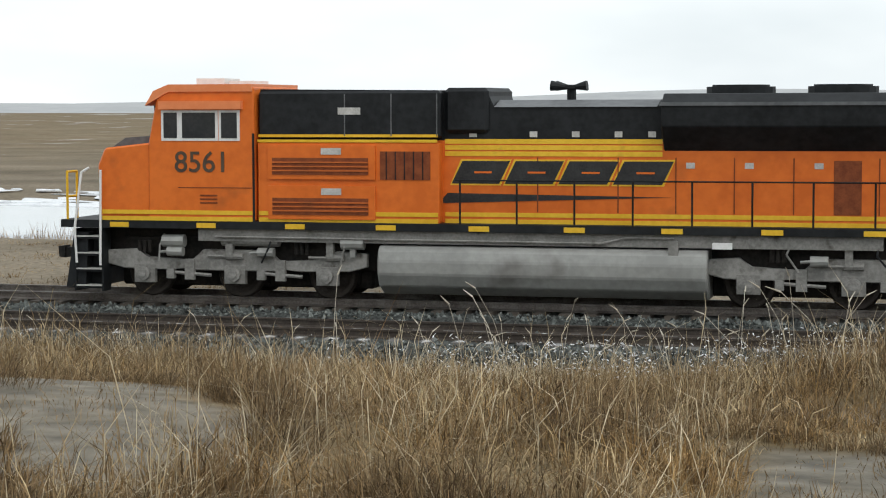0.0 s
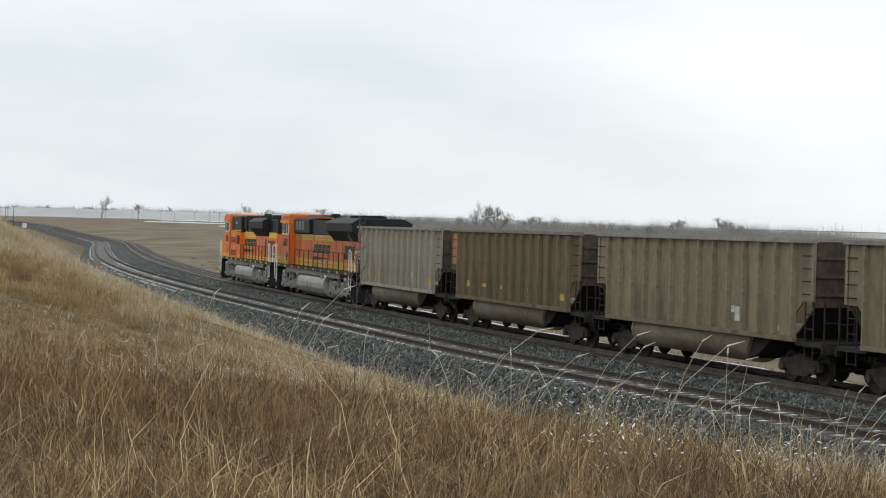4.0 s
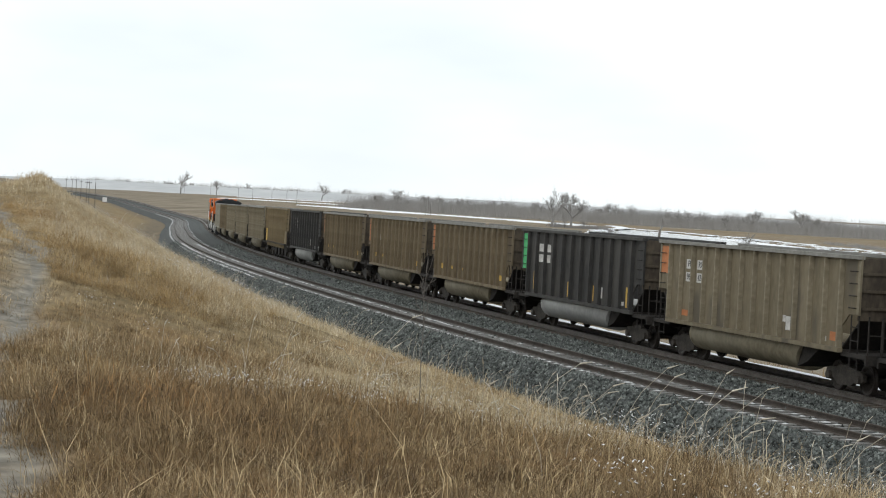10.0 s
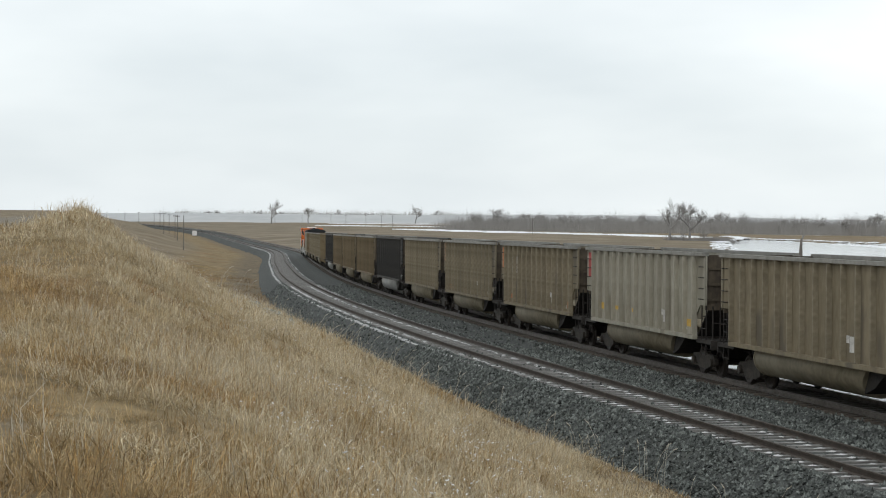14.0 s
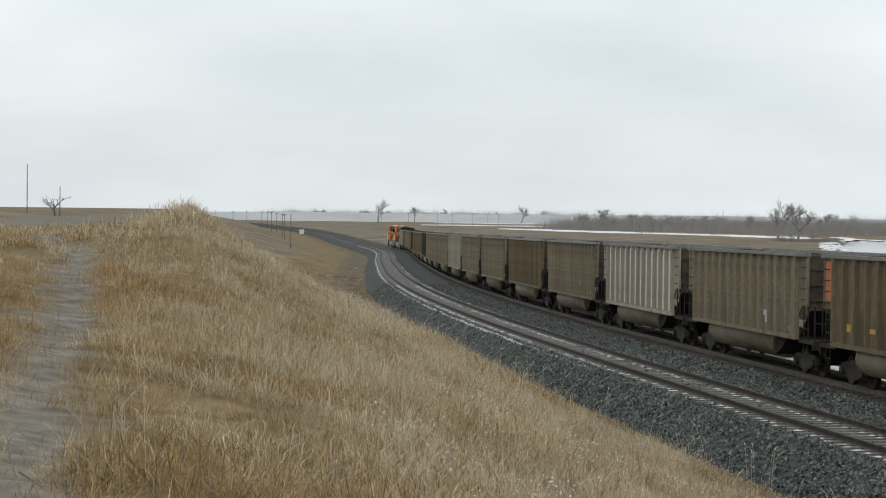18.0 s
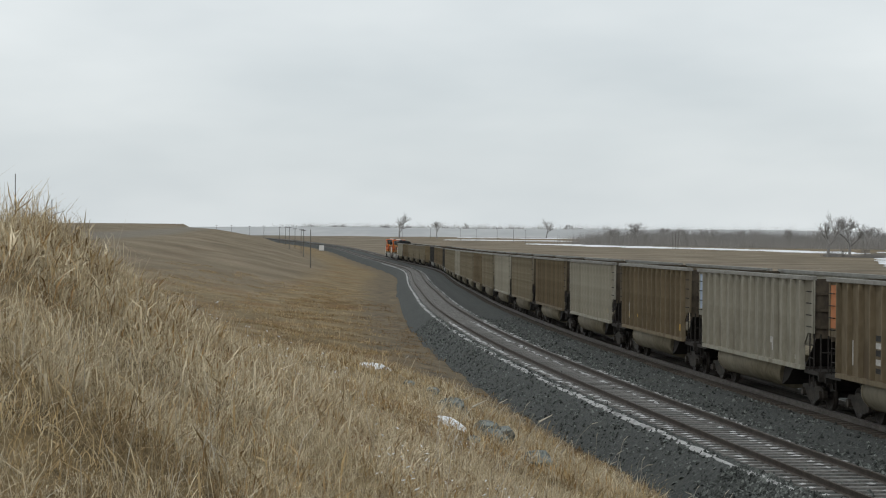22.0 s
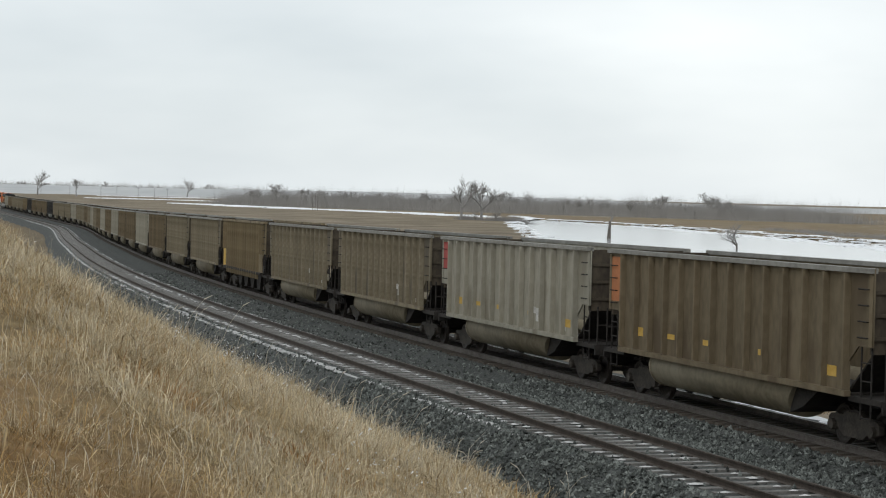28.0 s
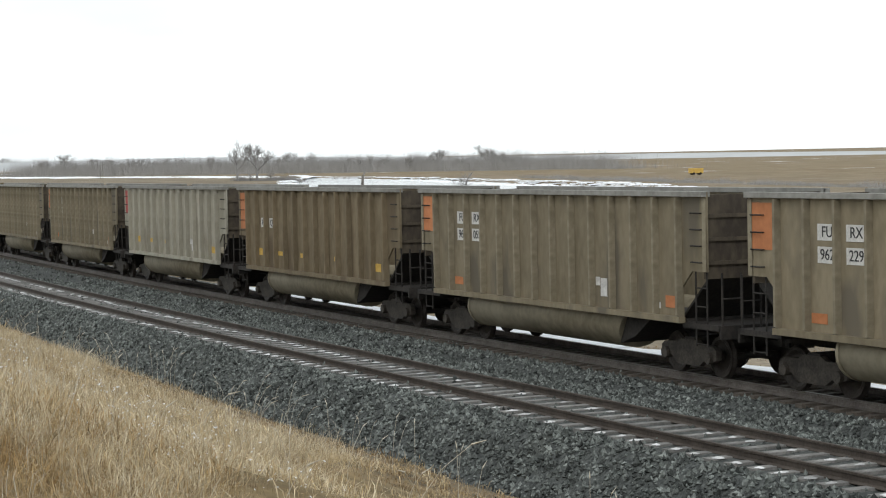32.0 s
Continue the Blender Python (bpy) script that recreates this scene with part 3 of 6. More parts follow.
def b_tub(bm):
    n = 24
    pts = [(0.66 * math.cos(6.2832 * i / n), 0.97 - 0.56 * math.sin(6.2832 * i / n)) for i in range(n)]
    lo = [bm.verts.new((-3.35 - 0.55 * (1.53 - z) * -1 - 0.5, y, z)) for y, z in pts]
    hi = [bm.verts.new((4.5, y, z)) for y, z in pts]
    bm.faces.new(lo)
    bm.faces.new(hi[::-1])
    for i in range(n):
        bm.faces.new((lo[i], hi[i], hi[(i + 1) % n], lo[(i + 1) % n])).smooth = True
    prism(bm, [(y * 1.03, 0.97 + (z - 0.97) * 1.03) for y, z in pts], 4.47, 4.55, "x")


def b_tub_tail(bm):
    prism(bm, [(-3.35, 1.18), (-3.35, 0.55), (-4.0, 0.75), (-4.7, 1.18)], -1.35, 1.35)


def b_platform(bm):
    box(bm, -0.75, 0.75, -1.5, 1.5, 1.12, 1.24)
    box(bm, 0.70, 0.78, -1.5, 1.5, 0.95, 1.24)
    for y in (-1.42, -0.95, 0.95, 1.42):
        rod(bm, (0.72, y, 1.2), (0.72, y, 2.35), 0.025, 5)
    rod(bm, (0.72, -1.42, 1.8), (0.72, -0.95, 1.8), 0.02, 5)
    rod(bm, (0.72, 0.95, 1.8), (0.72, 1.42, 1.8), 0.02, 5)


def b_ladder(bm):
    for x in (-0.22, 0.22):
        rod(bm, (x, 0.0, 0.75), (x, 0.0, 2.35), 0.022, 5)
    for z in (0.8, 1.2, 1.6, 2.0):
        rod(bm, (-0.22, 0, z), (0.22, 0, z), 0.018, 5)


def b_grab_iron(bm):
    rod(bm, (-0.2, 0.07, 0), (0.2, 0.07, 0), 0.016, 4)
    for x in (-0.2, 0.2):
        rod(bm, (x, -0.01, 0), (x, 0.07, 0), 0.014, 4)


def b_bolt_rows(bm):
    for x in (-0.16, 0.16):
        for k in range(7):
            z = 0.3 + 0.29 * k
            ring = [(x - 0.034, z), (x, z - 0.034), (x + 0.034, z), (x, z + 0.034)]
            lo, tip = [bm.verts.new((a, 0, b)) for a, b in ring], bm.verts.new((x, 0.018, z))
            for i in range(4):
                bm.faces.new((lo[i], lo[(i + 1) % 4], tip))


def b_corner_angle(bm):
    box(bm, -0.07, 0.07, 0, 0.014, 0, TOP - 2.5)


def b_chord(bm):
    prism(bm, [(-0.10, 0.04), (-0.10, 0.15), (0.11, 0.15), (0.11, 0.04)], -HALF, HALF, "x")


def b_sill(bm):
    box(bm, -6.4, 6.4, -0.06, 0.10, 0.0, 0.13)


def b_coupler(bm):
    box(bm, -0.35, 0.2, -0.1, 0.1, -0.1, 0.1)
    prism(bm, [(0.2, -0.14), (0.34, -0.12), (0.36, 0.12), (0.2, 0.14)], -0.15, 0.15)


def b_hopper(bm):
    prism(bm, [(-1.0, 1.2), (1.0, 1.2), (0.35, 0.32), (-0.35, 0.32)], -1.15, 1.15)


def coal_car(color, patch=None, tub=None, kind="tub", ribs=14, marks=None, dots=None, stripes=None, label=""):
    car = new("coal_car")
    tagged(car, label, "freight car", "cars of the coal train")
    tub = tub or (M_SILVER if color is M_BLACKCAR else M_TUB)
    wide = 1.5
    h = TOP - 0.12 - 1.33
    for s, turn in ((1, 0), (-1, 180)):
        part("side_wall", "car_side", b_side, color, car, pose(0, s * wide, 0))
        part("top_chord", "car_chord", b_chord, color if color is M_BLACKCAR or kind == "hopper" else M_CHORD, car, pose(0, s * (wide + 0.03), TOP - 0.14, 0, 0, turn))
        part("side_sill", "car_sill", b_sill, color if kind == "tub" else M_DARK, car, pose(0, s * (wide + 0.05), 1.22))
        if kind == "tub":
            for i in range(ribs):
                x = -6.3 + 12.6 * i / (ribs - 1)
                # paler rib tone on tan cars: worn dust, and lit edges as colour
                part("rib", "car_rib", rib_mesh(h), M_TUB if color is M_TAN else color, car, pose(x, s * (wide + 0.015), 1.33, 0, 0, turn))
        else:
            for i in range(ribs):
                x = -6.75 + 13.5 * i / (ribs - 1)
                part("rib", "hopper_rib" if 1 < i < ribs - 2 else "hopper_rib_end", rib_mesh(TOP - 0.12 - 0.95) if 1 < i < ribs - 2 else rib_mesh(1.6), color, car,
                     pose(x, s * (wide + 0.015), 0.95 if 1 < i < ribs - 2 else TOP - 1.75, 0, 0, turn))
                if s > 0 and 1 < i < ribs - 2:
                    part("bolt_row", "car_bolts", b_bolt_rows, M_DARK, car, pose(x + 0.39, wide + 0.021, 1.45))
        for e in (1, -1):
            if kind == "tub" and s > 0:
                # the same paler tone on the corner angles of tan cars
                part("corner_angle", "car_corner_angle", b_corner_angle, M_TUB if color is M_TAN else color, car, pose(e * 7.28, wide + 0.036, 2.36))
            for z in (2.55, 2.9, 3.25, 3.6) if s > 0 else ():
                part("grab_iron", "car_grab", b_grab_iron, M_DARK, car, pose(e * 7.0, s * (wide + 0.02), z, 0, 0, turn))
            part("ladder", "car_ladder", b_ladder, M_DARK, car, pose(e * 7.05, s * (wide - 0.02), 0))
    for e, turn in ((1, 0), (-1, 180)):
        part("end_wall", "car_end", b_end, M_END, car, pose(e * (HALF - 0.12), 0, 0, 0, 0, turn))
        for z in (2.5, 3.0, 3.5):
            part("end_rib", "car_end_rib", lambda bm: box(bm, 0.0, 0.07, -1.45, 1.45, 0, 0.08), M_END, car, pose(e * (HALF - 0.12), 0, z, 0, 0, turn))
        part("end_slope", "car_endslope", b_endslope, M_DARK, car, pose(e * (HALF - 0.12), 0, 0, 0, 0, turn))
        part("end_platform", "car_platform", b_platform, M_DARK, car, pose(e * 7.05, 0, 0, 0, 0, turn))
        part("coupler", "car_coupler", b_coupler, M_DARK, car, pose(e * 7.72, 0, 0.88, 0, 0, turn))
        freight_truck(car, e * 5.85)
    part("floor", "car_floor", b_floor, M_DARK, car)
    if kind == "tub":
        part("brake_bay", "car_tub_tail", b_tub_tail, M_DARK, car)
    if kind == "tub":
        for s in (-1, 1):
            part("tub", "car_tub", b_tub, tub, car, pose(0, s * 0.83, 0))
    else:
        for x in (-3.2, -1.1, 1.1, 3.2):
            part("hopper_chute", "car_hopper", b_hopper, M_DARK, car, pose(x, 0, 0))
    if patch:
        mat_p, z0 = patch
        part("colour_patch", "car_patch_%.1f" % z0, lambda bm: box(bm, 6.42, 7.3, 0, 0.012, z0, TOP - 0.2), mat_p, car, pose(0, wide + 0.022, 0), "faded colour patch at the front corner")
    x0 = 6.3 - 12.6 / 12 * 1.5
    if marks:
        for row, z in zip(marks, (3.30, 2.86) if len(marks) > 1 else (2.85,)):
            for text, x in zip(row, (x0, x0 - 0.9)):
                part("stencil_panel", "stencil_panel", lambda bm: box(bm, -0.31, 0.31, 0, 0.008, -0.16, 0.16), M_STENCIL, car, pose(x, wide + 0.022, z))
                writing("stencil", text, 0.30, M_INK, car, x, wide + 0.034, z)
    for x, z, w, hh, mt in (dots or ()):
        part("marking", "marking_%.2f_%.2f" % (w, hh), lambda bm: box(bm, -w / 2, w / 2, 0, 0.008, -hh / 2, hh / 2), mt, car, pose(x, wide + 0.022, z))
    if stripes:
        for i in range(ribs):
            x = -6.3 + 12.6 * i / (ribs - 1)
            part("pale_stripe", "pale_stripe", lambda bm: box(bm, -0.3, 0.3, 0, 0.008, 1.4, TOP - 0.2), stripes, car, pose(x + 0.5 if i < ribs - 1 else x - 0.4, wide + 0.021, 0)) if i < ribs - 1 else None
    return car


YD = [(5.2, 1.85, 0.5, 0.24, M_PATCH_Y), (3.1, 1.85, 0.45, 0.14, M_PATCH_Y), (0.9, 1.85, 0.45, 0.14, M_PATCH_Y), (-2.2, 1.85, 0.45, 0.14, M_PATCH_Y), (-5.6, 1.72, 0.42, 0.24, M_PATCH_Y)]
WD = [(-2.9, 1.82, 0.3, 0.42, M_STENCIL), (-2.62, 1.95, 0.2, 0.2, M_STENCIL), (-5.3, 1.55, 0.26, 0.14, M_STENCIL), (4.4, 1.6, 0.1, 0.2, M_STENCIL)]
OD = [(5.0, 1.62, 0.5, 0.2, M_PATCH_O), (-5.9, 1.65, 0.5, 0.26, M_PATCH_O)] + WD
VD = [(5.6, 1.9, 0.12, 0.75, M_PATCH_Y), (1.1, 1.75, 0.1, 0.6, M_PATCH_Y), (-2.0, 1.75, 0.1, 0.6, M_PATCH_Y), (-5.7, 1.8, 0.16, 0.75, M_PATCH_Y)] + WD
GD = [(3.0, 1.85, 0.5, 0.16, M_STENCIL), (3.0, 2.1, 0.5, 0.16, M_INK), (3.0, 2.3, 0.5, 0.16, M_STENCIL), (3.0, 2.5, 0.5, 0.16, M_INK), (3.0, 1.62, 0.5, 0.14, M_INK), (1.2, 2.0, 0.45, 0.8, M_INK), (0.3, 2.0, 0.4, 0.9, M_PATCH_B), (0.75, 2.3, 0.12, 0.4, M_PATCH_G), (5.2, 2.0, 0.08, 0.7, M_STENCIL), (4.4, 2.1, 0.08, 0.5, M_STENCIL)]
TAN_O = dict(color=M_TAN, patch=(M_PATCH_O, 2.9), dots=OD, label="dusty tan ribbed coal gondola with an orange corner patch")
TAN = dict(color=M_TAN, dots=WD, label="dusty tan ribbed coal gondola with round belly tubs")
BROWN_O = dict(color=M_TAN2, patch=(M_PATCH_O, 2.6), dots=YD, label="brown dusty coal gondola with yellow reflector marks")
BROWN = dict(color=M_TAN2, dots=YD, label="brown dusty ribbed coal gondola")
GREY_R = dict(color=M_GREY, patch=(M_PATCH_R, 2.9), dots=YD + WD, label="light grey aluminium coal gondola with a red patch")
GREY = dict(color=M_GREY, dots=WD, label="light grey aluminium coal gondola")
BLACK_G = dict(color=M_BLACKCAR, patch=(M_PATCH_G, 2.35), ribs=12, dots=VD, label="black coal gondola with a green front corner")
HOPPER = dict(color=M_GOLDCAR, patch=(M_PATCH_Y, 1.3), kind="hopper", ribs=18, dots=[(-3.0, 1.6, 0.26, 0.4, M_STENCIL), (-4.9, 1.6, 0.3, 0.3, M_PATCH_Y)], label="tan many-ribbed bottom-dump hopper car with a yellow corner")
STRIPED = dict(color=M_GREY, ribs=13, stripes=M_WHITE, label="pale white-striped coal gondola")


def mk(base, **kw):
    d = dict(base)
    d.update(kw)
    return d


FURX = ("FU", "RX")
CONSIST = [
    mk(GREY_R, marks=None), mk(BROWN_O, stripes=None), TAN, TAN, mk(TAN_O, marks=(FURX, ("962", "110"))), mk(HOPPER, marks=(("OF", "OX"),)),
    mk(BLACK_G, marks=(("GG", "PX"), ("100", "911"))), BROWN_O, mk(BROWN_O, marks=(("SP", "SX"),)), BROWN_O, mk(BLACK_G, marks=(("", ""), ("", ""))),
    mk(TAN_O, marks=(FURX, ("962", "424"))), mk(TAN_O, marks=(FURX, ("962", "048"))), mk(TAN_O, marks=(FURX, ("962", "422"))), GREY_R,
    TAN, TAN, BROWN, mk(TAN_O, marks=(FURX, ("962", "117"))), STRIPED, TAN, BROWN_O, GREY_R, mk(BROWN, dots=GD[8:] + YD), mk(GREY, patch=(M_PATCH_B, 2.6)), mk(BROWN_O, dots=GD),
    BROWN, GREY, BROWN, TAN, TAN, HOPPER, TAN, TAN, GREY_R, BROWN_O, mk(HOPPER, marks=(("", ""),)), mk(HOPPER, marks=(("", ""),)), BROWN_O, mk(TAN, patch=(M_PATCH_B, 2.9)),
    mk(TAN_O, marks=(FURX, ("962", "284"))), mk(GREY_R, dots=YD + WD), mk(BROWN_O, marks=(("HE", "QX"),)), mk(TAN_O, marks=(FURX, ("962", "055"))), mk(TAN_O, marks=(FURX, ("962", "229"))), TAN_O,
]


# ---- locomotives: x forward, the front coupler at x = 11.3 ----
def b_ltruck(bm):
    prism(bm, [(-3.0, 1.02), (-2.3, 1.06), (-2.05, 0.86), (-1.0, 0.80), (-0.75, 1.06), (0.75, 1.06), (1.0, 0.80), (2.05, 0.86), (2.3, 1.06), (3.0, 1.02), (3.0, 0.72), (2.6, 0.62), (1.5, 0.6), (1.2, 0.66), (0.9, 0.6), (-0.9, 0.6), (-1.2, 0.66), (-1.5, 0.6), (-2.6, 0.62), (-3.0, 0.72)], -0.09, 0.09)


def b_journal(bm):
    box(bm, -0.24, 0.24, -0.06, 0.08, 0.32, 0.72)
    rod(bm, (0, 0.05, 0.53), (0, 0.2, 0.53), 0.16, 10)
    rod(bm, (0, 0.2, 0.53), (0, 0.24, 0.53), 0.09, 8)


def b_damper(bm):
    rod(bm, (-0.3, 0.06, 0.92), (0.1, 0.06, 0.92), 0.075, 8)
    rod(bm, (0.1, 0.06, 0.92), (0.5, 0.06, 0.92), 0.035, 6)
    box(bm, -0.08, 0.08, 0.0, 0.14, 0.95, 1.35)


def b_rigging(bm):
    rod(bm, (-0.5, 0.05, 0.5), (0.5, 0.05, 0.56), 0.04, 6)
    box(bm, -0.12, 0.1, 0.0, 0.1, 0.4, 0.85)
    box(bm, 0.34, 0.52, 0.0, 0.12, 0.42, 0.62)


def loco_truck(loco, x):
    # core box is enlarged so the gaps behind the frames read dark
    tr = part("truck", "ltruck_core", lambda bm: box(bm, -2.7, 2.7, -0.9, 0.9, 0.62, 1.3), M_DARK, loco, pose(x, 0, 0))
    for a in (-2.11, 0, 2.11):
        part("axle", "laxle", lambda bm: rod(bm, (0, -0.8, 0.53), (0, 0.8, 0.53), 0.1), M_DARK, tr, pose(a, 0, 0))
        part("traction_motor", "lmotor", lambda bm: box(bm, -0.55, 0.2, -0.6, 0.6, 0.25, 0.62), M_DARK, tr, pose(a, 0, 0), bevel=0.04)
    for s, turn in ((1, 0), (-1, 180)):
        part("side_frame", "ltruck_frame", b_ltruck, M_TRUCK, tr, pose(0, s * 1.12, 0, 0, 0, turn), bevel=0.02)
        for a in (-2.11, 0, 2.11):
            part("journal_box", "ljournal", b_journal, M_TRUCK, tr, pose(a, s * 1.16, 0, 0, 0, turn))
            part("wheel", "lwheel", b_wheel, M_WHEEL, tr, Matrix.LocRotScale((a, s * 0.76, 0.53), Euler((0, 0, 0 if s > 0 else math.pi)), (1.15, 1, 1.15)))
        for a in (-1.05, 1.05):
            part("brake_rigging", "lrigging", b_rigging, M_TRUCK, tr, pose(a, s * 1.18, 0, 0, 0, turn))
        for a in (-2.2, 0.1):
            part("damper", "ldamper", b_damper, M_TRUCK, tr, pose(a, s * 1.18, 0, 0, 0, turn))


def b_tank(bm):
    prism(bm, [(-1.36, 1.22), (1.36, 1.22), (1.47, 1.12), (1.53, 0.9), (1.53, 0.62), (1.4, 0.36), (1.05, 0.16), (-1.05, 0.16), (-1.4, 0.36), (-1.53, 0.62), (-1.53, 0.9), (-1.47, 1.12)], -3.5, 3.5, "x")


def b_steps(bm):
    for z in (0.18, 0.55, 0.9, 1.27):
        box(bm, -0.3, 0.3, -0.02, 0.35, z, z + 0.05)
    box(bm, -0.33, 0.33, -0.06, -0.02, 0.15, 1.5)
    for x in (-0.33, 0.33):
        box(bm, x - 0.02, x + 0.02, -0.04, 0.36, 0.12, 1.5)


def b_grab(bm):
    pts = [(0.28, 0.0, 0.75), (0.30, 0.04, 1.5), (0.12, 0.04, 2.75), (-0.05, 0.0, 2.85)]
    for a, b in zip(pts, pts[1:]):
        rod(bm, a, b, 0.028, 6)
    rod(bm, (-0.3, 0.04, 0.7), (-0.34, 0.04, 2.8), 0.028, 6)


def b_fan(bm):
    rod(bm, (0, 0, 0), (0, 0, 0.14), 0.72, 18)
    rod(bm, (0, 0, 0.14), (0, 0, 0.18), 0.6, 18)


def b_horn(bm):
    rod(bm, (0, 0, 0), (0, 0, 0.45), 0.1, 8)
    box(bm, -0.1, 0.1, -0.2, 0.2, 0.4, 0.48)


def horn_bells(horn):
    for i, (x, y, l) in enumerate( ((0.05, 0.1, 0.35), (0.05, -0.1, 0.3), (-0.05, 0.12, -0.3), (0.05, 0.0, 0.4), (-0.05, -0.1, -0.28))):
        part("horn_bell", "horn_bell_%d" % i, lambda bm: rod(bm, (0, y, 0.42), (x + l, y, 0.46), 0.03, 8, 0.11), M_LBLACK, horn)


def slab(x0, x1, y0, y1, z0, z1):
    return lambda bm: box(bm, x0, x1, y0, y1, z0, z1)


M_ORANGE_A, M_YELLOW_A = M_ORANGE, M_YELLOW


def locomotive(kind, number, label):
    """kind a: flared radiator near the rear, narrow yellow bands; kind b: longer black hood, wide yellow lower band."""
    M_ORANGE, M_YELLOW = (M_ORANGE_A, M_YELLOW_A) if kind == "a" else (M_ORANGE_D, M_YELLOW_D)
    L = new("locomotive")
    tagged(L, label, "locomotive", "locomotives of the coal train")
    p = lambda name, build, mt, m=None, lab="", bev=0.0: part(name, "l%s_%s_%d" % (kind, name, len(L.children)), build, mt, L, m, lab, bev)
    p("underframe", slab(-10.7, 10.6, -1.5, 1.5, 1.53, 1.7), M_LBLACK)
    p("air_reservoir_rail", slab(-7.2, 7.4, -1.38, 1.38, 1.26, 1.53), M_TRUCK)
    # added dark bulk that keeps the underside from showing through
    p("belly", slab(-10.2, 10.0, -0.7, 0.7, 0.62, 1.53), M_DARK)
    # added dark blocks stand for motors and rigging between the wheels
    for x in (-6.62, 6.62):
        p("gear_case", lambda bm: (box(bm, x - 2.95, x + 2.95, -0.5, 0.5, 0.2, 0.62),), M_DARK, bev=0.05)
    tank = p("fuel_tank", b_tank, M_TANK, pose(-0.2, 0, 0), "dusty grey fuel tank", 0.03)
    loco_truck(L, 6.62)
    loco_truck(L, -6.62)
    for e in (1, -1):
        p("coupler", b_coupler, M_DARK, pose(e * 10.95, 0, 0.88, 0, 0, 0 if e > 0 else 180))
        p("pilot", lambda bm: prism(bm, [(0, 1.42), (0.35, 1.42), (0.55, 0.2), (0.1, 0.15)], -1.4, 1.4), M_LBLACK, pose(e * 9.98, 0, 0, 0, 0, 0 if e > 0 else 180))
        for s in (1, -1):
            steps = p("steps", b_steps, M_LBLACK, pose(e * 9.95, s * 1.12, 0, 0, 0, 0 if s > 0 else 180))
            # pale slabs: white step edges, and the lit treads put into the colour
            for z in (0.23, 0.6, 0.95, 1.32):
                part("tread", "lstep_tread", lambda bm: box(bm, -0.3, 0.3, 0.0, 0.37, 0.0, 0.025), M_STENCIL, steps, pose(0, 0, z))
            p("grab_rail", b_grab, M_HANDRAIL, pose(e * 9.95, s * 1.5, 0, 0, 0, 0 if (s > 0) == (e > 0) else 180), "white grab rail")
            p("platform_rail", lambda bm: (rod(bm, (0, 0, 1.7), (0, 0, 2.75), 0.03), rod(bm, (0, -0.5, 1.7), (0, -0.5, 2.75), 0.03), rod(bm, (0, 0, 2.75), (0, -0.5, 2.75), 0.03), rod(bm, (0, 0, 2.2), (0, -0.5, 2.2), 0.03)), M_YELLOW if e > 0 else M_HANDRAIL, pose(e * 10.5, s * 1.35 + (0.5 if s < 0 else 0), 0))
    # nose and cab
    p("nose", lambda bm: prism(bm, [(9.65, 1.7), (9.72, 2.9), (9.55, 3.28), (8.45, 3.40), (8.45, 1.7)], -1.45, 1.45), M_ORANGE, bev=0.04)
    p("nose_top", lambda bm: prism(bm, [(9.5, 3.3), (9.2, 3.5), (8.45, 3.55), (8.45, 3.38)], -1.1, 1.1), M_LGREY)
    p("cab", lambda bm: prism(bm, [(8.5, 1.7), (8.5, 3.35), (8.28, 4.45), (8.0, 4.6), (6.05, 4.6), (6.05, 1.7)], -1.5, 1.5), M_ORANGE, bev=0.03)
    p("cab_roof", lambda bm: prism(bm, [(8.55, 4.2), (8.35, 4.52), (8.0, 4.66), (6.08, 4.66), (6.08, 4.5), (8.0, 4.5)], -1.54, 1.54), M_ORANGE_L, lab="lighter orange cab roof")
    p("roof_unit", lambda bm: (box(bm, 7.1, 7.75, -0.5, 0.5, 4.66, 4.8), box(bm, 6.4, 7.0, -0.45, 0.45, 4.66, 4.74)), M_HANDRAIL)
    p("windshield", slab(8.40, 8.47, -1.2, 1.2, 3.65, 4.2), M_GLASS, pose(0, 0, 0))
    for s, turn in ((1, 0), (-1, 180)):
        for x0, x1 in ((7.78, 8.15), (6.9, 7.72), (6.4, 6.82)):
            a, b = (x0, x1) if s > 0 else (-x1, -x0)
            w = p("window", slab(a - 0.03, b + 0.03, 1.5, 1.52, 3.44, 4.10), M_HANDRAIL, pose(0, 0, 0, 0, 0, turn))
            part("pane", "pane_%s_%d_%.2f" % (kind, s, x0), slab(a + 0.03, b - 0.03, 1.515, 1.53, 3.5, 4.05), M_GLASS, w)
        sx = 1 if s > 0 else -1
        def strip(name, x0, x1, z0, z1, mt, y=1.5, th=0.012, lab=""):
            a, b = (x0, x1) if s > 0 else (-x1, -x0)
            return p(name, slab(a, b, y, y + th, z0, z1), mt, pose(0, 0, 0, 0, 0, turn), lab)
        strip("visor", 6.3, 8.2, 4.12, 4.3, M_ORANGE_L, 1.5, 0.14)
        strip("cab_seam", 6.04, 6.09, 1.7, 3.6, M_LBLACK)
        if kind == "a":
            strip("yellow_band", 6.1, 9.6, 1.84, 1.93, M_YELLOW)
            strip("yellow_band", 6.1, 9.6, 1.70, 1.79, M_YELLOW)
            for z in (2.08, 2.16, 2.24):
                strip("vent_slot", 6.9, 7.3, z, z + 0.035, M_GRILLE)
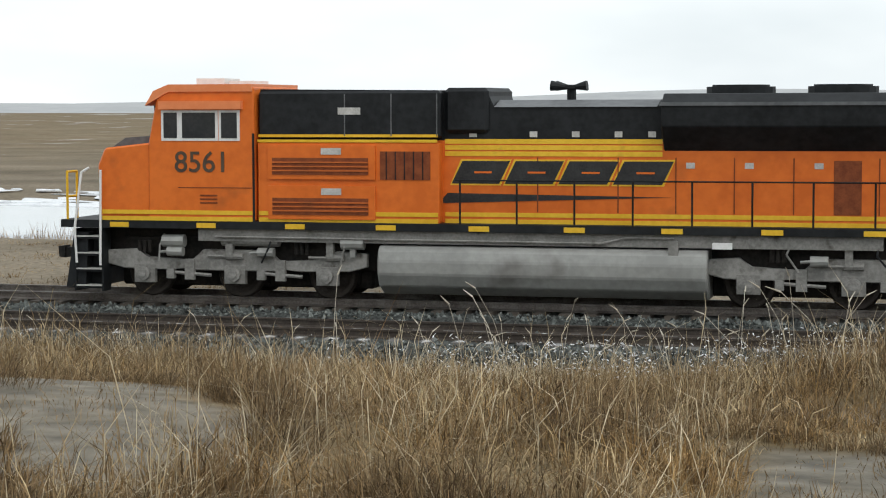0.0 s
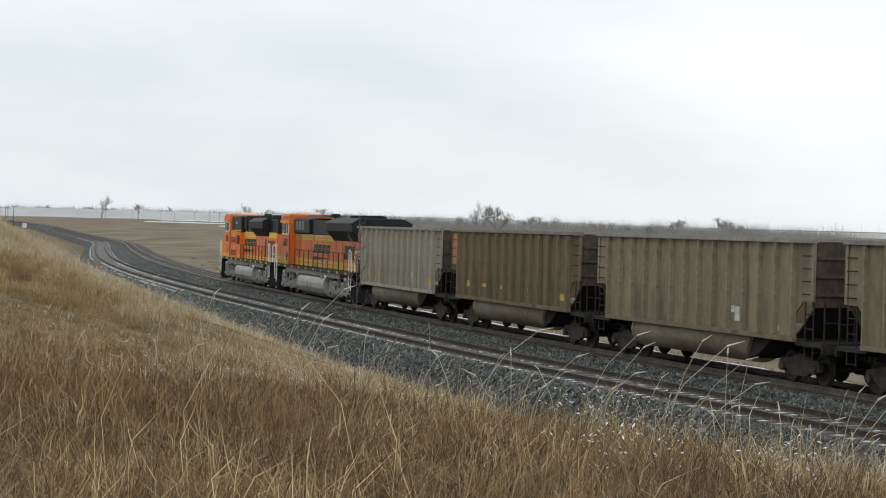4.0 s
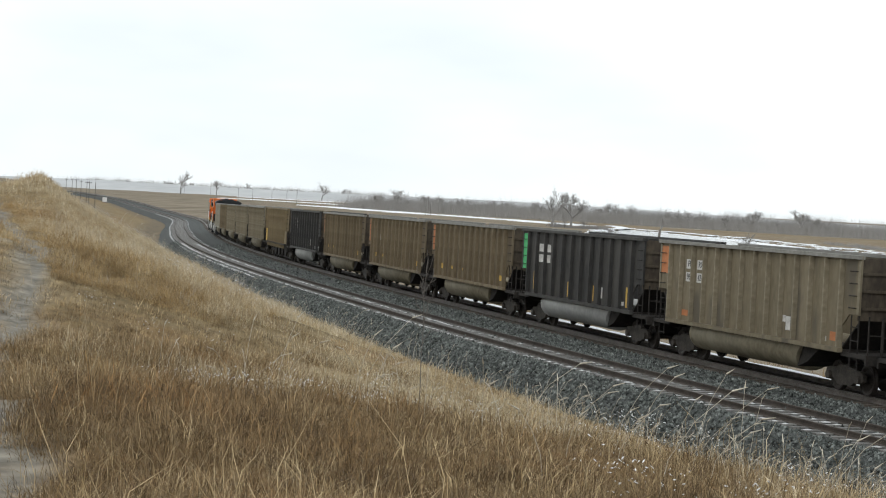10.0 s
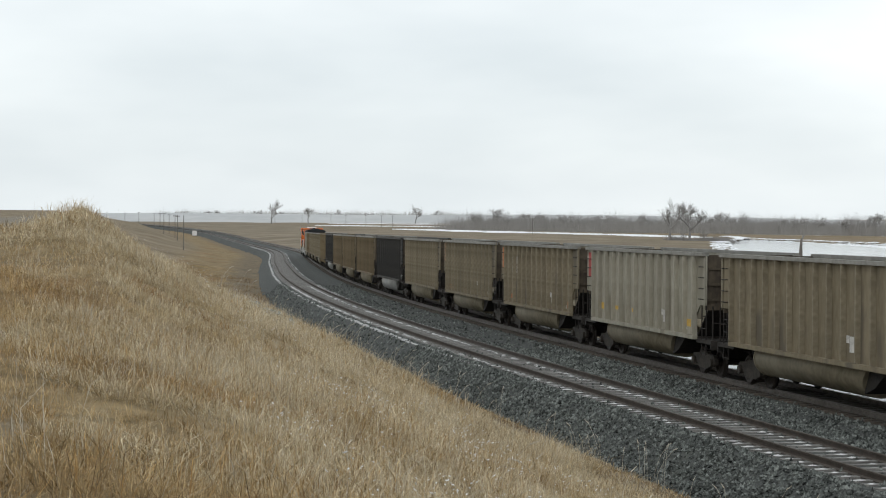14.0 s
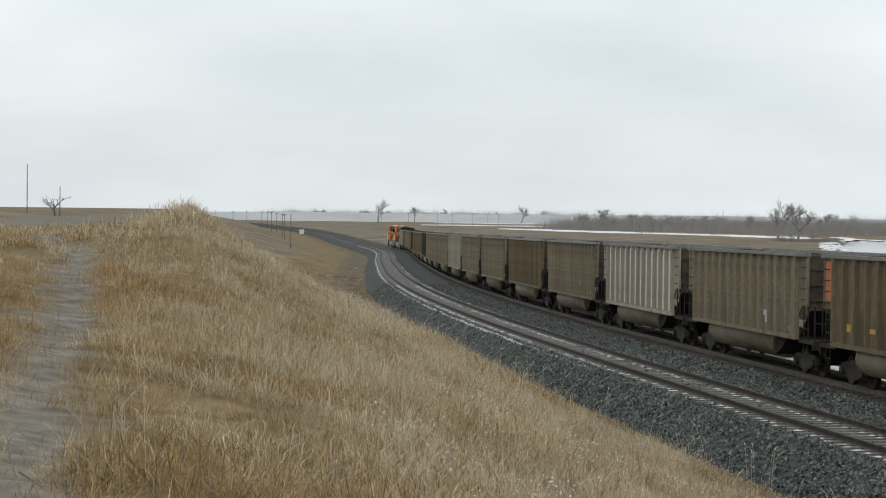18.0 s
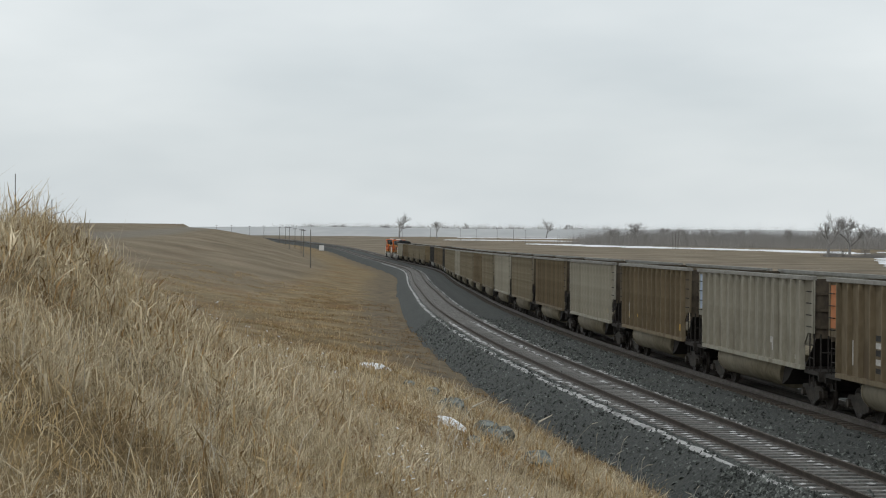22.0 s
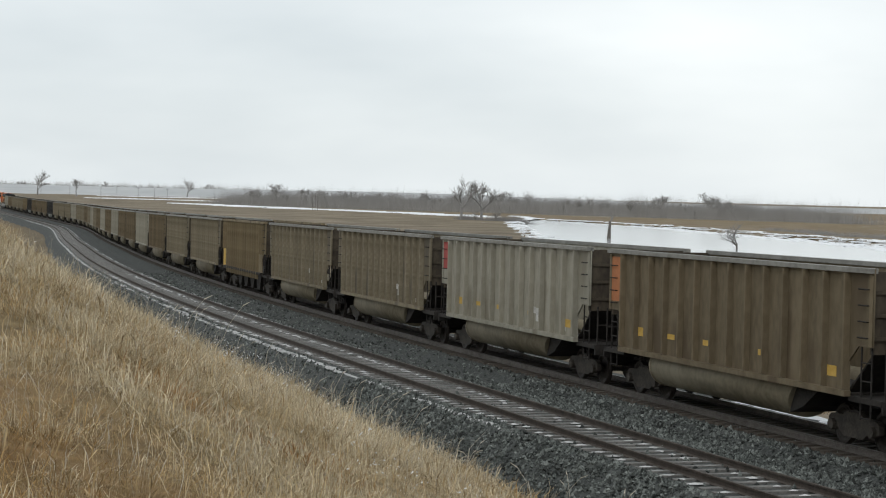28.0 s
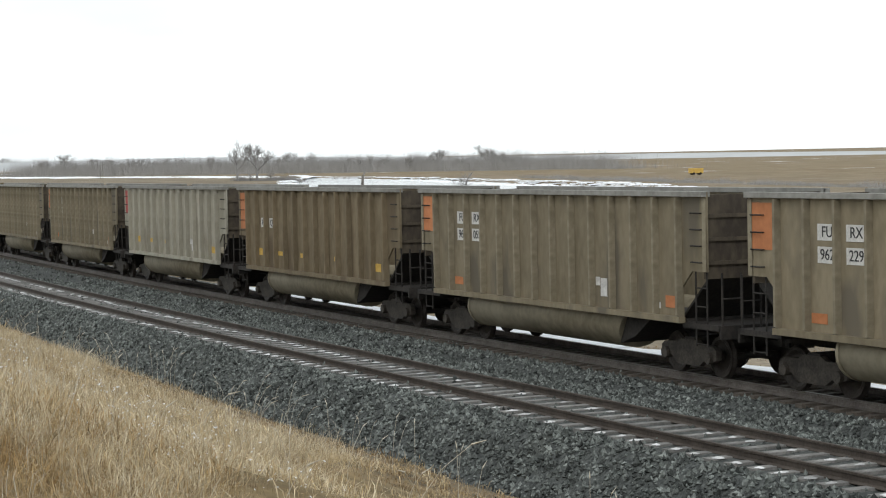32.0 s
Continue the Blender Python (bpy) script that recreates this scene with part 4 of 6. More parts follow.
            strip("panel_seam", 6.1, 7.8, 2.42, 2.435, M_GRILLE)
        else:
            strip("yellow_band", 6.1, 9.6, 1.74, 1.9, M_YELLOW)
            strip("yellow_band", 6.1, 9.6, 1.96, 2.12, M_YELLOW)
        for i in range(10):
            x = 9.2 - i * 2.03
            strip("reflector", x - 0.22, x + 0.22, 1.55, 1.66, M_YELLOW)
        if s > 0:
            writing("number", number, 0.64, M_NUMBER, L, 7.25, 1.515, 2.96, 0.004)
        else:
            ob = new("number", words(number, 0.64, M_NUMBER, 0.004))
            ob.parent = L
            ob.matrix_local = pose(0, 0, 0, 0, 0, 180) @ Matrix.Translation((-7.25, 1.515, 2.96)) @ LEFT_SIDE
    # long hood
    hy = 1.12
    p("hood_lower", slab(-10.55, 6.05, -hy, hy, 1.7, 3.45), M_ORANGE, bev=0.02)
    top = [(6.05, 4.55), (1.9, 4.5), (1.9, 4.52), (1.0, 4.5), (0.85, 4.14), (-2.6, 4.14), (-2.7, 4.25), (-10.55, 4.35), (-10.55, 3.45), (6.05, 3.45)] if kind == "a" else [(6.05, 4.42), (1.6, 4.42), (1.5, 4.3), (-4.4, 4.3), (-4.5, 4.45), (-10.55, 4.45), (-10.55, 3.5), (6.05, 3.5)]
    p("hood_upper", lambda bm: prism(bm, top, -hy + 0.05, hy - 0.05), M_LBLACK, bev=0.03)
    if kind == "a":
        p("electrical_cabinet", slab(1.95, 6.0, -1.42, 1.42, 1.7, 3.4), M_ORANGE, bev=0.02)
        p("cabinet_top", slab(1.95, 6.0, -1.36, 1.36, 3.5, 4.5), M_LBLACK, bev=0.05)
        p("roof_slope", lambda bm: prism(bm, [(-hy, 4.15), (-0.5, 4.3), (0.5, 4.3), (hy, 4.15)], -2.6, 0.85, "x"), M_LGREY)
        p("dynamic_brake", slab(0.95, 1.9, -1.2, 1.2, 3.6, 4.56), M_LBLACK, bev=0.08)
        rad0, rad1 = -7.75, -2.75
    else:
        p("hood_box", slab(1.6, 6.0, -1.25, 1.25, 3.55, 4.36), M_LBLACK, bev=0.05)
        p("roof_vents", slab(1.0, 4.6, -0.7, 0.7, 4.5, 4.62), M_LGREY)
        rad0, rad1 = -10.6, -4.4
    p("radiator", lambda bm: prism(bm, [(-1.0, 3.1), (-1.55, 3.75), (-1.58, 4.2), (-1.2, 4.42), (1.2, 4.42), (1.58, 4.2), (1.55, 3.75), (1.0, 3.1)], rad0, rad1, "x"), M_LBLACK, lab="flared black radiator housing", bev=0.02)
    # roof-grey strips: the plate edge, with its lit upper rim put into colour
    p("radiator_rim", lambda bm: [box(bm, rad0 - 0.03, rad1 + 0.03, y0, y0 + 0.06, 4.17, 4.24) for y0 in (-1.61, 1.55)], M_LGREY)
    for x in ((rad0 + rad1) / 2 - 1.05, (rad0 + rad1) / 2 + 1.05):
        p("fan", b_fan, M_LBLACK, pose(x, 0, 4.42))
    horn_bells(p("horn", b_horn, M_LBLACK, pose(-0.6 if kind == "a" else 0.4, 0, 4.14)))
    for s, turn in ((1, 0), (-1, 180)):
        def side(name, x0, x1, z0, z1, mt, y, th=0.012, lab=""):
            a, b = (x0, x1) if s > 0 else (-x1, -x0)
            return p(name, slab(a, b, y, y + th, z0, z1), mt, pose(0, 0, 0, 0, 0, turn), lab)
        if kind == "a":
            for z0 in (2.72, 1.86):
                g = side("intake_frame", 3.35, 5.75, z0 - 0.1, z0 + 0.62, M_ORANGE, 1.42, 0.05)
                side("grille", 3.5, 5.65, z0, z0 + 0.36, M_GRILLE, 1.475)
                side("placard", 4.1, 4.55, z0 + 0.43, z0 + 0.57, M_STENCIL, 1.475)
                for q in (0.07, 0.16, 0.25):
                    side("louvre", 3.5, 5.65, z0 + q, z0 + q + 0.03, M_ORANGE_D, 1.488, 0.02)
            side("grille", 2.15, 3.25, 2.62, 3.22, M_GRILLE, 1.425)
            for q in range(5):
                side("grille_bar", 2.3 + 0.2 * q, 2.32 + 0.2 * q, 2.62, 3.22, M_LBLACK, 1.438)
            for q in (2.02, 3.02, 4.05):
                side("door_seam", q - 0.012, q + 0.012, 3.54, 4.44, M_LGREY, 1.362)
            side("yellow_band", 2.0, 6.0, 3.41, 3.47, M_YELLOW, 1.4, 0.03)
            side("yellow_band", 2.0, 6.0, 3.52, 3.58, M_YELLOW, 1.34, 0.03)
            for q in (-3.3, -4.5, -5.9):
                side("notice", q - 0.09, q + 0.09, 2.88, 3.0, M_STENCIL, hy + 0.001)
            side("yellow_band", 1.98, 5.98, 1.84, 1.93, M_YELLOW, 1.425)
            side("yellow_band", 1.98, 5.98, 1.70, 1.79, M_YELLOW, 1.425)
            side("placard", 3.7, 4.2, 4.0, 4.15, M_STENCIL, 1.365)
            for z0, z1 in ((3.12, 3.22), (3.25, 3.35), (3.38, 3.48)):
                side("yellow_band", -2.72, 1.9, z0, z1, M_YELLOW, hy + 0.001)
            for z0, z1 in ((1.84, 1.93), (1.70, 1.79)):
                side("yellow_band", -10.5, 1.9, z0, z1, M_YELLOW, hy + 0.001)
            side("yellow_band", -10.5, rad0 - 0.02, 3.15, 3.5, M_YELLOW, hy + 0.001)
            side("door", -6.75, -6.2, 1.95, 3.05, M_GRILLE, hy + 0.001)
            side("grille", -9.9, -7.4, 1.95, 3.0, M_GRILLE, hy + 0.001)
            for x in (-0.1, -1.8, -3.0, -4.2, -5.4, -7.1):
                side("door_seam", x - 0.012, x + 0.012, 1.95, 3.1, M_GRILLE, hy + 0.002)
            for x in (1.3, 0.0, -0.9, -1.8, -2.5):
                side("number_lamp", x - 0.08, x + 0.08, 3.52, 3.64, M_STENCIL, hy - 0.04, 0.02)
            lx, lz, lw = -0.6, 2.78, 4.6
        else:
            for z0, z1 in ((3.2, 3.3), (3.35, 3.5)):
                side("yellow_band", -4.3, 5.9, z0, z1, M_YELLOW, hy + 0.001)
            for z0, z1 in ((1.74, 1.9), (1.96, 2.12)):
                side("yellow_band", -10.5, 5.9, z0, z1, M_YELLOW, hy + 0.001)
            for k in range(3):
                side("hood_louvre", 3.0 + k * 0.9, 3.7 + k * 0.9, 3.75, 4.25, M_LGREY, 1.25)
            for x in (4.4, 3.0, 1.4, -0.2, -1.8, -3.4, -5.0, -6.5):
                side("door_seam", x - 0.012, x + 0.012, 2.15, 3.18, M_GRILLE, hy + 0.002)
            for k in range(4):
                side("grille", -7.6 - k * 0.62, -7.1 - k * 0.62, 2.3, 3.0, M_LBLACK, hy + 0.001)
            side("cab_vent", 6.5, 6.95, 1.95, 2.4, M_LBLACK, 1.5)
            lx, lz, lw = -1.4, 2.75, 4.4
        # slanted letter blocks of the company mark, as plain shapes with a gold edge, and its tapering bar
        k = 1 if s > 0 else -1
        for i in range(4):
            x = lx + lw / 2 - (i + 0.5) * lw / 4
            def block(bm, x=x, g=0.0):
                w2, h2 = lw / 8 - 0.06 + g, 0.24 + g
                pts = [(x + w2 + 0.12, lz - h2), (x - w2 + 0.12, lz - h2), (x - w2 - 0.12, lz + h2), (x + w2 - 0.12, lz + h2)]
                prism(bm, [(px if s > 0 else -px, pz) for px, pz in pts], 0, 0.01)
            edge = p("mark_edge", lambda bm, block=block: block(bm, g=0.035), M_YELLOW, pose(0, k * (hy + 0.002), 0, 0, 0, turn))
            part("mark_block", "mark_%s_%d_%d" % (kind, s, i), block, M_INK, edge, pose(0, 0.006, 0))
            part("mark_slot", "markslot_%s_%d_%d" % (kind, s, i), lambda bm, x=x: box(bm, (x - 0.24) if s > 0 else -(x + 0.14), (x + 0.14) if s > 0 else -(x - 0.24), 0, 0.012, lz - 0.02, lz + 0.02), M_ORANGE, edge, pose(0, 0.008, 0))
        bar = [(lx + lw / 2 + 0.35, lz - 0.66), (lx + lw / 2 + 0.15, lz - 0.44), (lx - lw / 2, lz - 0.5)]
        p("mark_bar", lambda bm: prism(bm, [(px if s > 0 else -px, pz) for px, pz in bar], 0, 0.01), M_INK, pose(0, k * (hy + 0.002), 0, 0, 0, turn))
        # walkway rail
        for i in range(9 if kind == "a" else 11):
            x = 1.5 - i * 1.22 if kind == "a" else 4.6 - i * 1.3
            if x > -10.3:
                p("rail_post", lambda bm, x=x: rod(bm, (x, s * 1.45, 1.7), (x, s * 1.45, 2.62), 0.022, 6), M_LBLACK)
        p("walkway_rail", lambda bm: rod(bm, (1.6 if kind == "a" else 4.7, s * 1.45, 2.62), (-10.2, s * 1.45, 2.62), 0.02, 6), M_LBLACK)
    for s in (1, -1):
        p("pipe", lambda bm: [rod(bm, a, b, 0.025, 6) for a, b in (((7.0, s * 1.42, 1.36), (-1.5, s * 1.42, 1.33)), ((-1.5, s * 1.42, 1.33), (-2.0, s * 1.42, 1.45)), ((-2.0, s * 1.42, 1.45), (-3.0, s * 1.42, 1.45)))], M_TRUCK)
        p("air_tank", lambda bm: rod(bm, (6.9, s * 1.2, 1.30), (5.6, s * 1.2, 1.30), 0.16, 10), M_TRUCK)
        p("filler_valve", lambda bm: box(bm, -3.1, -2.9, s * 1.42 - 0.05, s * 1.42 + 0.05, 0.95, 1.4), M_TRUCK)
        p("gauge_box", lambda bm: box(bm, -4.2, -3.8, s * 1.46 - 0.03, s * 1.46 + 0.03, 1.25, 1.38), M_HANDRAIL)
        for x in (8.0, 3.9, -8.6):
            p("sand_box", lambda bm, x=x: (rod(bm, (x - 0.25, s * 1.3, 1.25), (x + 0.25, s * 1.3, 1.25), 0.14, 10), box(bm, x - 0.06, x + 0.06, s * 1.3 - 0.05, s * 1.3 + 0.05, 0.95, 1.2)), M_TANK)
    hr = random.Random(3)
    for s in (1, -1):
        for i in range(9):
            x = -9.4 + i * 2.2 + hr.uniform(-0.4, 0.4)
            if abs(x + 0.2) > 3.9:
                pts = [(x, s * 1.3, 1.4), (x + hr.uniform(-0.15, 0.15), s * 1.42, 1.15), (x + hr.uniform(-0.3, 0.3), s * 1.4, 0.8)]
                p("air_hose", lambda bm: [rod(bm, a, b, 0.022, 5) for a, b in zip(pts, pts[1:])], M_LBLACK if i % 2 else M_TRUCK)
        for x in (5.9, -5.9, 8.0, -8.0):
            p("brake_cylinder", lambda bm: (rod(bm, (x - 0.22, s * 1.32, 1.02), (x + 0.14, s * 1.32, 1.02), 0.11, 10), rod(bm, (x + 0.14, s * 1.32, 1.02), (x + 0.34, s * 1.32, 1.0), 0.035, 6)), M_TANK)
        for x in (5.1, 8.75, -5.1, -8.75):
            p("coil_spring", lambda bm: [rod(bm, (x + q, s * 1.16, 0.98), (x + q, s * 1.16, 1.24), 0.05, 8) for q in (-0.12, 0, 0.12)], M_DARK)
    # rear end: door, headlamp housing, hoses, plough and end rail
    p("end_door", slab(-10.58, -10.54, -0.35, 0.35, 1.75, 3.3), M_ORANGE_L if kind == "a" else M_ORANGE)
    p("end_panel", slab(-10.575, -10.545, -1.05, 1.05, 3.46, 4.3), M_LBLACK)
    for y in (-0.62, -0.5, -0.38, 0.38, 0.5, 0.62):
        p("brake_hose", lambda bm: [rod(bm, a, b, 0.025, 6) for a, b in (((-10.7, y, 1.35), (-10.95, y, 1.1)), ((-10.95, y, 1.1), (-10.9, y, 0.75)))], M_LBLACK)
    p("end_rail", lambda bm: [rod(bm, a, b, 0.022, 6) for a, b in (((-10.72, -1.3, 2.7), (-10.72, -0.5, 2.7)), ((-10.72, 0.5, 2.7), (-10.72, 1.3, 2.7)), ((-10.72, -0.5, 1.7), (-10.72, -0.5, 2.7)), ((-10.72, 0.5, 1.7), (-10.72, 0.5, 2.7)))], M_HANDRAIL)
    p("rear_light", slab(-10.61, -10.55, -0.25, 0.25, 3.75, 3.95), M_STENCIL)
    p("headlight", slab(9.55, 9.66, -0.2, 0.2, 3.05, 3.2), M_STENCIL)
    return L


lead = locomotive("a", "8561", "orange diesel locomotive with black roof and yellow stripes")
second = locomotive("b", "6303", "orange diesel locomotive with black hood and wide yellow band")
TRAIN = [(lead, 11.3, 13.24), (second, 22.6 + 11.2, 13.24)]
for i, spec in enumerate(CONSIST):
    TRAIN.append((coal_car(**spec), 44.9 + PITCH * (i + 0.5), 11.7))


# ---- sleepers ----
def b_tie(bm):
    prism(bm, [(-0.14, -0.2), (0.14, -0.2), (0.11, 0.0), (-0.11, 0.0)], -1.28, 1.28)


def tie_pose(u, lat, z):
    h = float(np.interp(u, U, _h))
    x, y, zz = place(u, lat, z)
    m = Matrix(((-math.cos(h), -math.sin(h), 0, x), (math.sin(h), -math.cos(h), 0, y), (0, 0, 1, zz), (0, 0, 0, 1)))
    return m


def tie_row(lat, z, mt, pitch, u0, u1, near0, near1, label):
    holder = new("railway_track")
    tagged(holder, label, "railway track", kind="structure")
    me = mesh_of("tie", b_tie, mt)
    base = np.array([v.co for v in me.vertices])
    fcs = [tuple(f.vertices) for f in me.polygons]
    far_v, far_f = [], []
    u = u0
    while u < u1:
        m = tie_pose(u, lat, z)
        if near0 <= u < near1:
            ob = new("tie", me)
            ob.parent = holder
            ob.matrix_local = m
        else:
            k = len(far_v) * len(base)
            far_v.append(base @ np.array(m.to_3x3()).T + np.array(m.translation))
            far_f += [tuple(i + k for i in f) for f in fcs]
        u += pitch
    rest = bpy.data.meshes.new("ties")
    rest.from_pydata(np.concatenate(far_v).tolist(), [], far_f)
    rest.materials.append(mt)
    ob = new("tie_rows", rest)
    ob.parent = holder
    tagged(ob, kind="stuff")


tie_row(-gap, -0.155, M_TIE, 0.61, -300, 700, -164, 16, "pale concrete sleepers of the empty track")
tie_row(0.0, -0.165, M_TIE_DARK, 0.55, -300, 700, -164, 0, "dark dirty sleepers under the train")


def tie_snow(u0, u1, pitch, seed):
    """Low dabs of old snow on the ends of the concrete sleepers."""
    rng = np.random.RandomState(seed)
    v, f = [], []
    for u in np.arange(u0, u1, pitch):
        for lat in (-gap - 1.1, -gap + 1.1, -gap + 0.4):
            if rng.rand() < 0.2:
                continue
            c = place(u + rng.normal(0, 0.02), lat + rng.normal(0, 0.05), -0.15)
            a, b, h = rng.uniform(0.1, 0.21), rng.uniform(0.07, 0.115), float(np.interp(u, U, _h))
            k = len(v)
            for i in range(9):
                q = 6.283 * i / 9
                w, t = a * math.cos(q) * rng.uniform(0.75, 1.2), b * math.sin(q) * rng.uniform(0.75, 1.2)
                v.append((c[0] + w * math.sin(h) - t * math.cos(h), c[1] + w * math.cos(h) + t * math.sin(h), c[2] - 0.012))
            v.append((c[0], c[1], c[2] + 0.02))
            f += [(k + i, k + (i + 1) % 9, k + 9) for i in range(9)]
    me = bpy.data.meshes.new("tie_snow")
    me.from_pydata(v, [], f)
    me.materials.append(M_TIE_SNOW)
    tagged(new("tie_snow", me), "dabs of old snow on the concrete sleepers", "snow", kind="stuff")


tie_snow(-164, 20, 0.61, 8)


# ---- loose ballast stones ----
def stones(n, seed):
    rng = np.random.RandomState(seed)
    octa = np.array([(1, 0, 0), (-1, 0, 0), (0, 1, 0), (0, -1, 0), (0, 0, 1), (0, 0, -1)], float)
    tri = np.array([(0, 2, 4), (2, 1, 4), (1, 3, 4), (3, 0, 4), (2, 0, 5), (1, 2, 5), (3, 1, 5), (0, 3, 5)])
    u = np.where(rng.rand(n) < 0.75, rng.uniform(-162, -60, n), rng.uniform(-190, 30, n))
    lat = rng.uniform(-gap - 2.9, -0.9, n)
    kind = rng.rand(n)
    lat = np.where(kind < 0.42, rng.uniform(-gap - 2.9, -gap - 1.2, n), np.where(kind < 0.8, rng.uniform(-gap + 1.4, -1.4, n), lat))
    z = np.interp(lat, [a for a, b in bed_prof], [b for a, b in bed_prof])
    ok = (np.abs(lat + gap) > 1.3) | (rng.rand(n) < 0.25)
    u, lat, z = u[ok], lat[ok], z[ok]
    n = len(u)
    c = place(u, lat, z + 0.01)
    r = rng.uniform(0.025, 0.07, (n, 1, 1)) * rng.uniform(0.6, 1.4, (n, 6, 1))
    a = rng.rand(n) * 6.28
    rot = np.zeros((n, 3, 3))
    rot[:, 0, 0] = rot[:, 1, 1] = np.cos(a)
    rot[:, 0, 1], rot[:, 1, 0], rot[:, 2, 2] = -np.sin(a), np.sin(a), 1
    tilt = rng.uniform(-0.5, 0.5, (n, 1, 3))
    v = octa[None] * r
    v[:, :, 2:] += (v * tilt).sum(-1, keepdims=True)
    v = np.einsum("nij,nkj->nki", rot, v) + c[:, None]
    f = (np.arange(n)[:, None, None] * 6 + tri[None]).reshape(-1, 3)
    ob = new("ballast_stones", grid_mesh("ballast_stones", v.reshape(-1, 3), f, M_STONE, False))
    tagged(ob, "loose grey crushed stones on the ballast shoulders", "ballast", kind="stuff")


stones(70000, 3)
# added pale strips stand for concrete sleeper ends blending into a line
for a0, a1 in ((-gap - 1.56, -gap - 1.36), (-gap + 1.36, -gap + 1.6)):
    edge = new("snow_strip", sweep("snow_strip", [(a0 - 0.06, -0.275), (a0, -0.225), ((a0 + a1) / 2, -0.215), (a1, -0.225), (a1 + 0.06, -0.275)], np.arange(-75, 330, 1.0), M_SLEEPER_LINE, 0.03))
    tagged(edge, "thin added pale strip standing for the blended sleeper ends", "snow", kind="structure")
snow = new("snow_strip", sweep("snow_strip", [(2.2, -0.30), (2.8, -0.28), (3.4, -0.5), (4.2, -0.98)], np.arange(-300, -66, 1.0), M_SNOW, 0.04))
tagged(snow, "narrow strip of old snow on the far ballast shoulder", "snow", kind="structure")


# ---- grass ----
def fan(x, y, a0, a1, r0, r1):
    """Sampler of places round a standpoint, denser towards it."""
    def pick(n, rng):
        a, r = np.radians(rng.uniform(a0, a1, n)), r0 + (r1 - r0) * rng.rand(n) ** 1.25
        return x - r * np.sin(a), y + r * np.cos(a)
    return pick


def strip_of(u0, u1, d0, d1):
    """Sampler of places on a stretch of the bank."""
    def pick(n, rng):
        q = place(rng.uniform(u0, u1, n), d0 + (d1 - d0) * rng.rand(n), 0.0)
        return q[:, 0], q[:, 1]
    return pick


def blades(name, n, pick, height, width, material, seed, label, lean=1.05, clump=0.17, keep=None, per=16, toe=False, plain=False, over=0.0):
    """Tufts of bent blades; each tuft has its own size and its own way of leaning."""
    rng = np.random.RandomState(seed)
    m = max(1, n // per)
    cx, cy = pick(m, rng)
    cu, cd = line_coords(cx, cy)
    ok = (cd > 5) if plain else (cd < FOOT) & (cd > -60)
    if keep is not None:
        ok &= keep(cu, cd, cx, cy)
    cx, cy = cx[ok], cy[ok]
    n = int(n * ok.mean())
    k = rng.randint(0, len(cx), n)
    size = rng.uniform(0.5, 1.35, len(cx))[k]
    ca, cl = (rng.rand(len(cx)) * 6.283)[k], (0.45 * rng.rand(len(cx)) ** 1.5)[k]
    ox, oy = rng.normal(0, clump, n) * size, rng.normal(0, clump, n) * size
    x, y = cx[k] + ox, cy[k] + oy
    z, u, d = ground_z(x, y)
    ok = np.abs(d - np.interp(u, TRAIL_U, TRAIL_D)) + 9.0 * (u > -76) + over > 0.42 + 0.25 * ripple(x, y, 0.8, 0.3) - 0.5 * rng.rand(n) ** 3
    ok &= d > 5 if plain else (d < (FOOT + 0.5 if toe else -11.0 + 1.2 * ripple(x, y, 1.6, 0.8))) & (bare_soil(x, y, u, d) < 0.3 + 0.5 * rng.rand(n) ** 2 + over)
    x, y, z, ox, oy, size, ca, cl = (w[ok] for w in (x, y, z, ox, oy, size, ca, cl))
    n = len(x)
    h = (height[0] + (height[1] - height[0]) * rng.rand(n) ** 1.6) * size
    h *= 0.8 + 0.3 * ripple(x, y, 1.7, 0.5) + 0.15 * ripple(x, y, 0.45, 1.5)
    a = rng.rand(n) * 6.283
    wx, wy = np.cos(a) * width, np.sin(a) * width
    # blades lean out of the middle of their tuft, some lie flat
    la = np.arctan2(oy, ox) + rng.normal(0, 1.1, n)
    q = lean * rng.rand(n) ** 0.6
    q = np.where(rng.rand(n) < 0.12, 1.6, q)
    lx, ly = np.cos(la) * q + np.cos(ca) * cl + 0.1, np.sin(la) * q + np.sin(ca) * cl - 0.05
    long = np.maximum(np.hypot(lx, ly), 1e-6)
    cut = np.minimum(long, 0.96) / long
    lx, ly = lx * cut, ly * cut
    up = np.sqrt(1 - lx * lx - ly * ly)
    k1, k2 = rng.normal(0.38, 0.14, n), rng.normal(0.56, 0.08, n)
    sx, sy = rng.normal(0, 0.07, n) * h, rng.normal(0, 0.07, n) * h
    mx, my, mz = x + lx * h * k1 + sx, y + ly * h * k1 + sy, z + up * h * k2 + 0.1 * h
    v = np.stack([np.stack([x, y, z - 0.03], -1), np.stack([mx + wx, my + wy, mz], -1), np.stack([mx - wx, my - wy, mz], -1),
                  np.stack([x + lx * h, y + ly * h, z + up * h], -1)], 1).reshape(-1, 3)
    b = np.arange(n)[:, None] * 4
    f = np.concatenate([b + [0, 1, 2], b + [2, 1, 3]], 1).reshape(-1, 3)
    ob = new(name, grid_mesh(name, v, f, material, False))
    tagged(ob, label, "grass", kind="stuff")


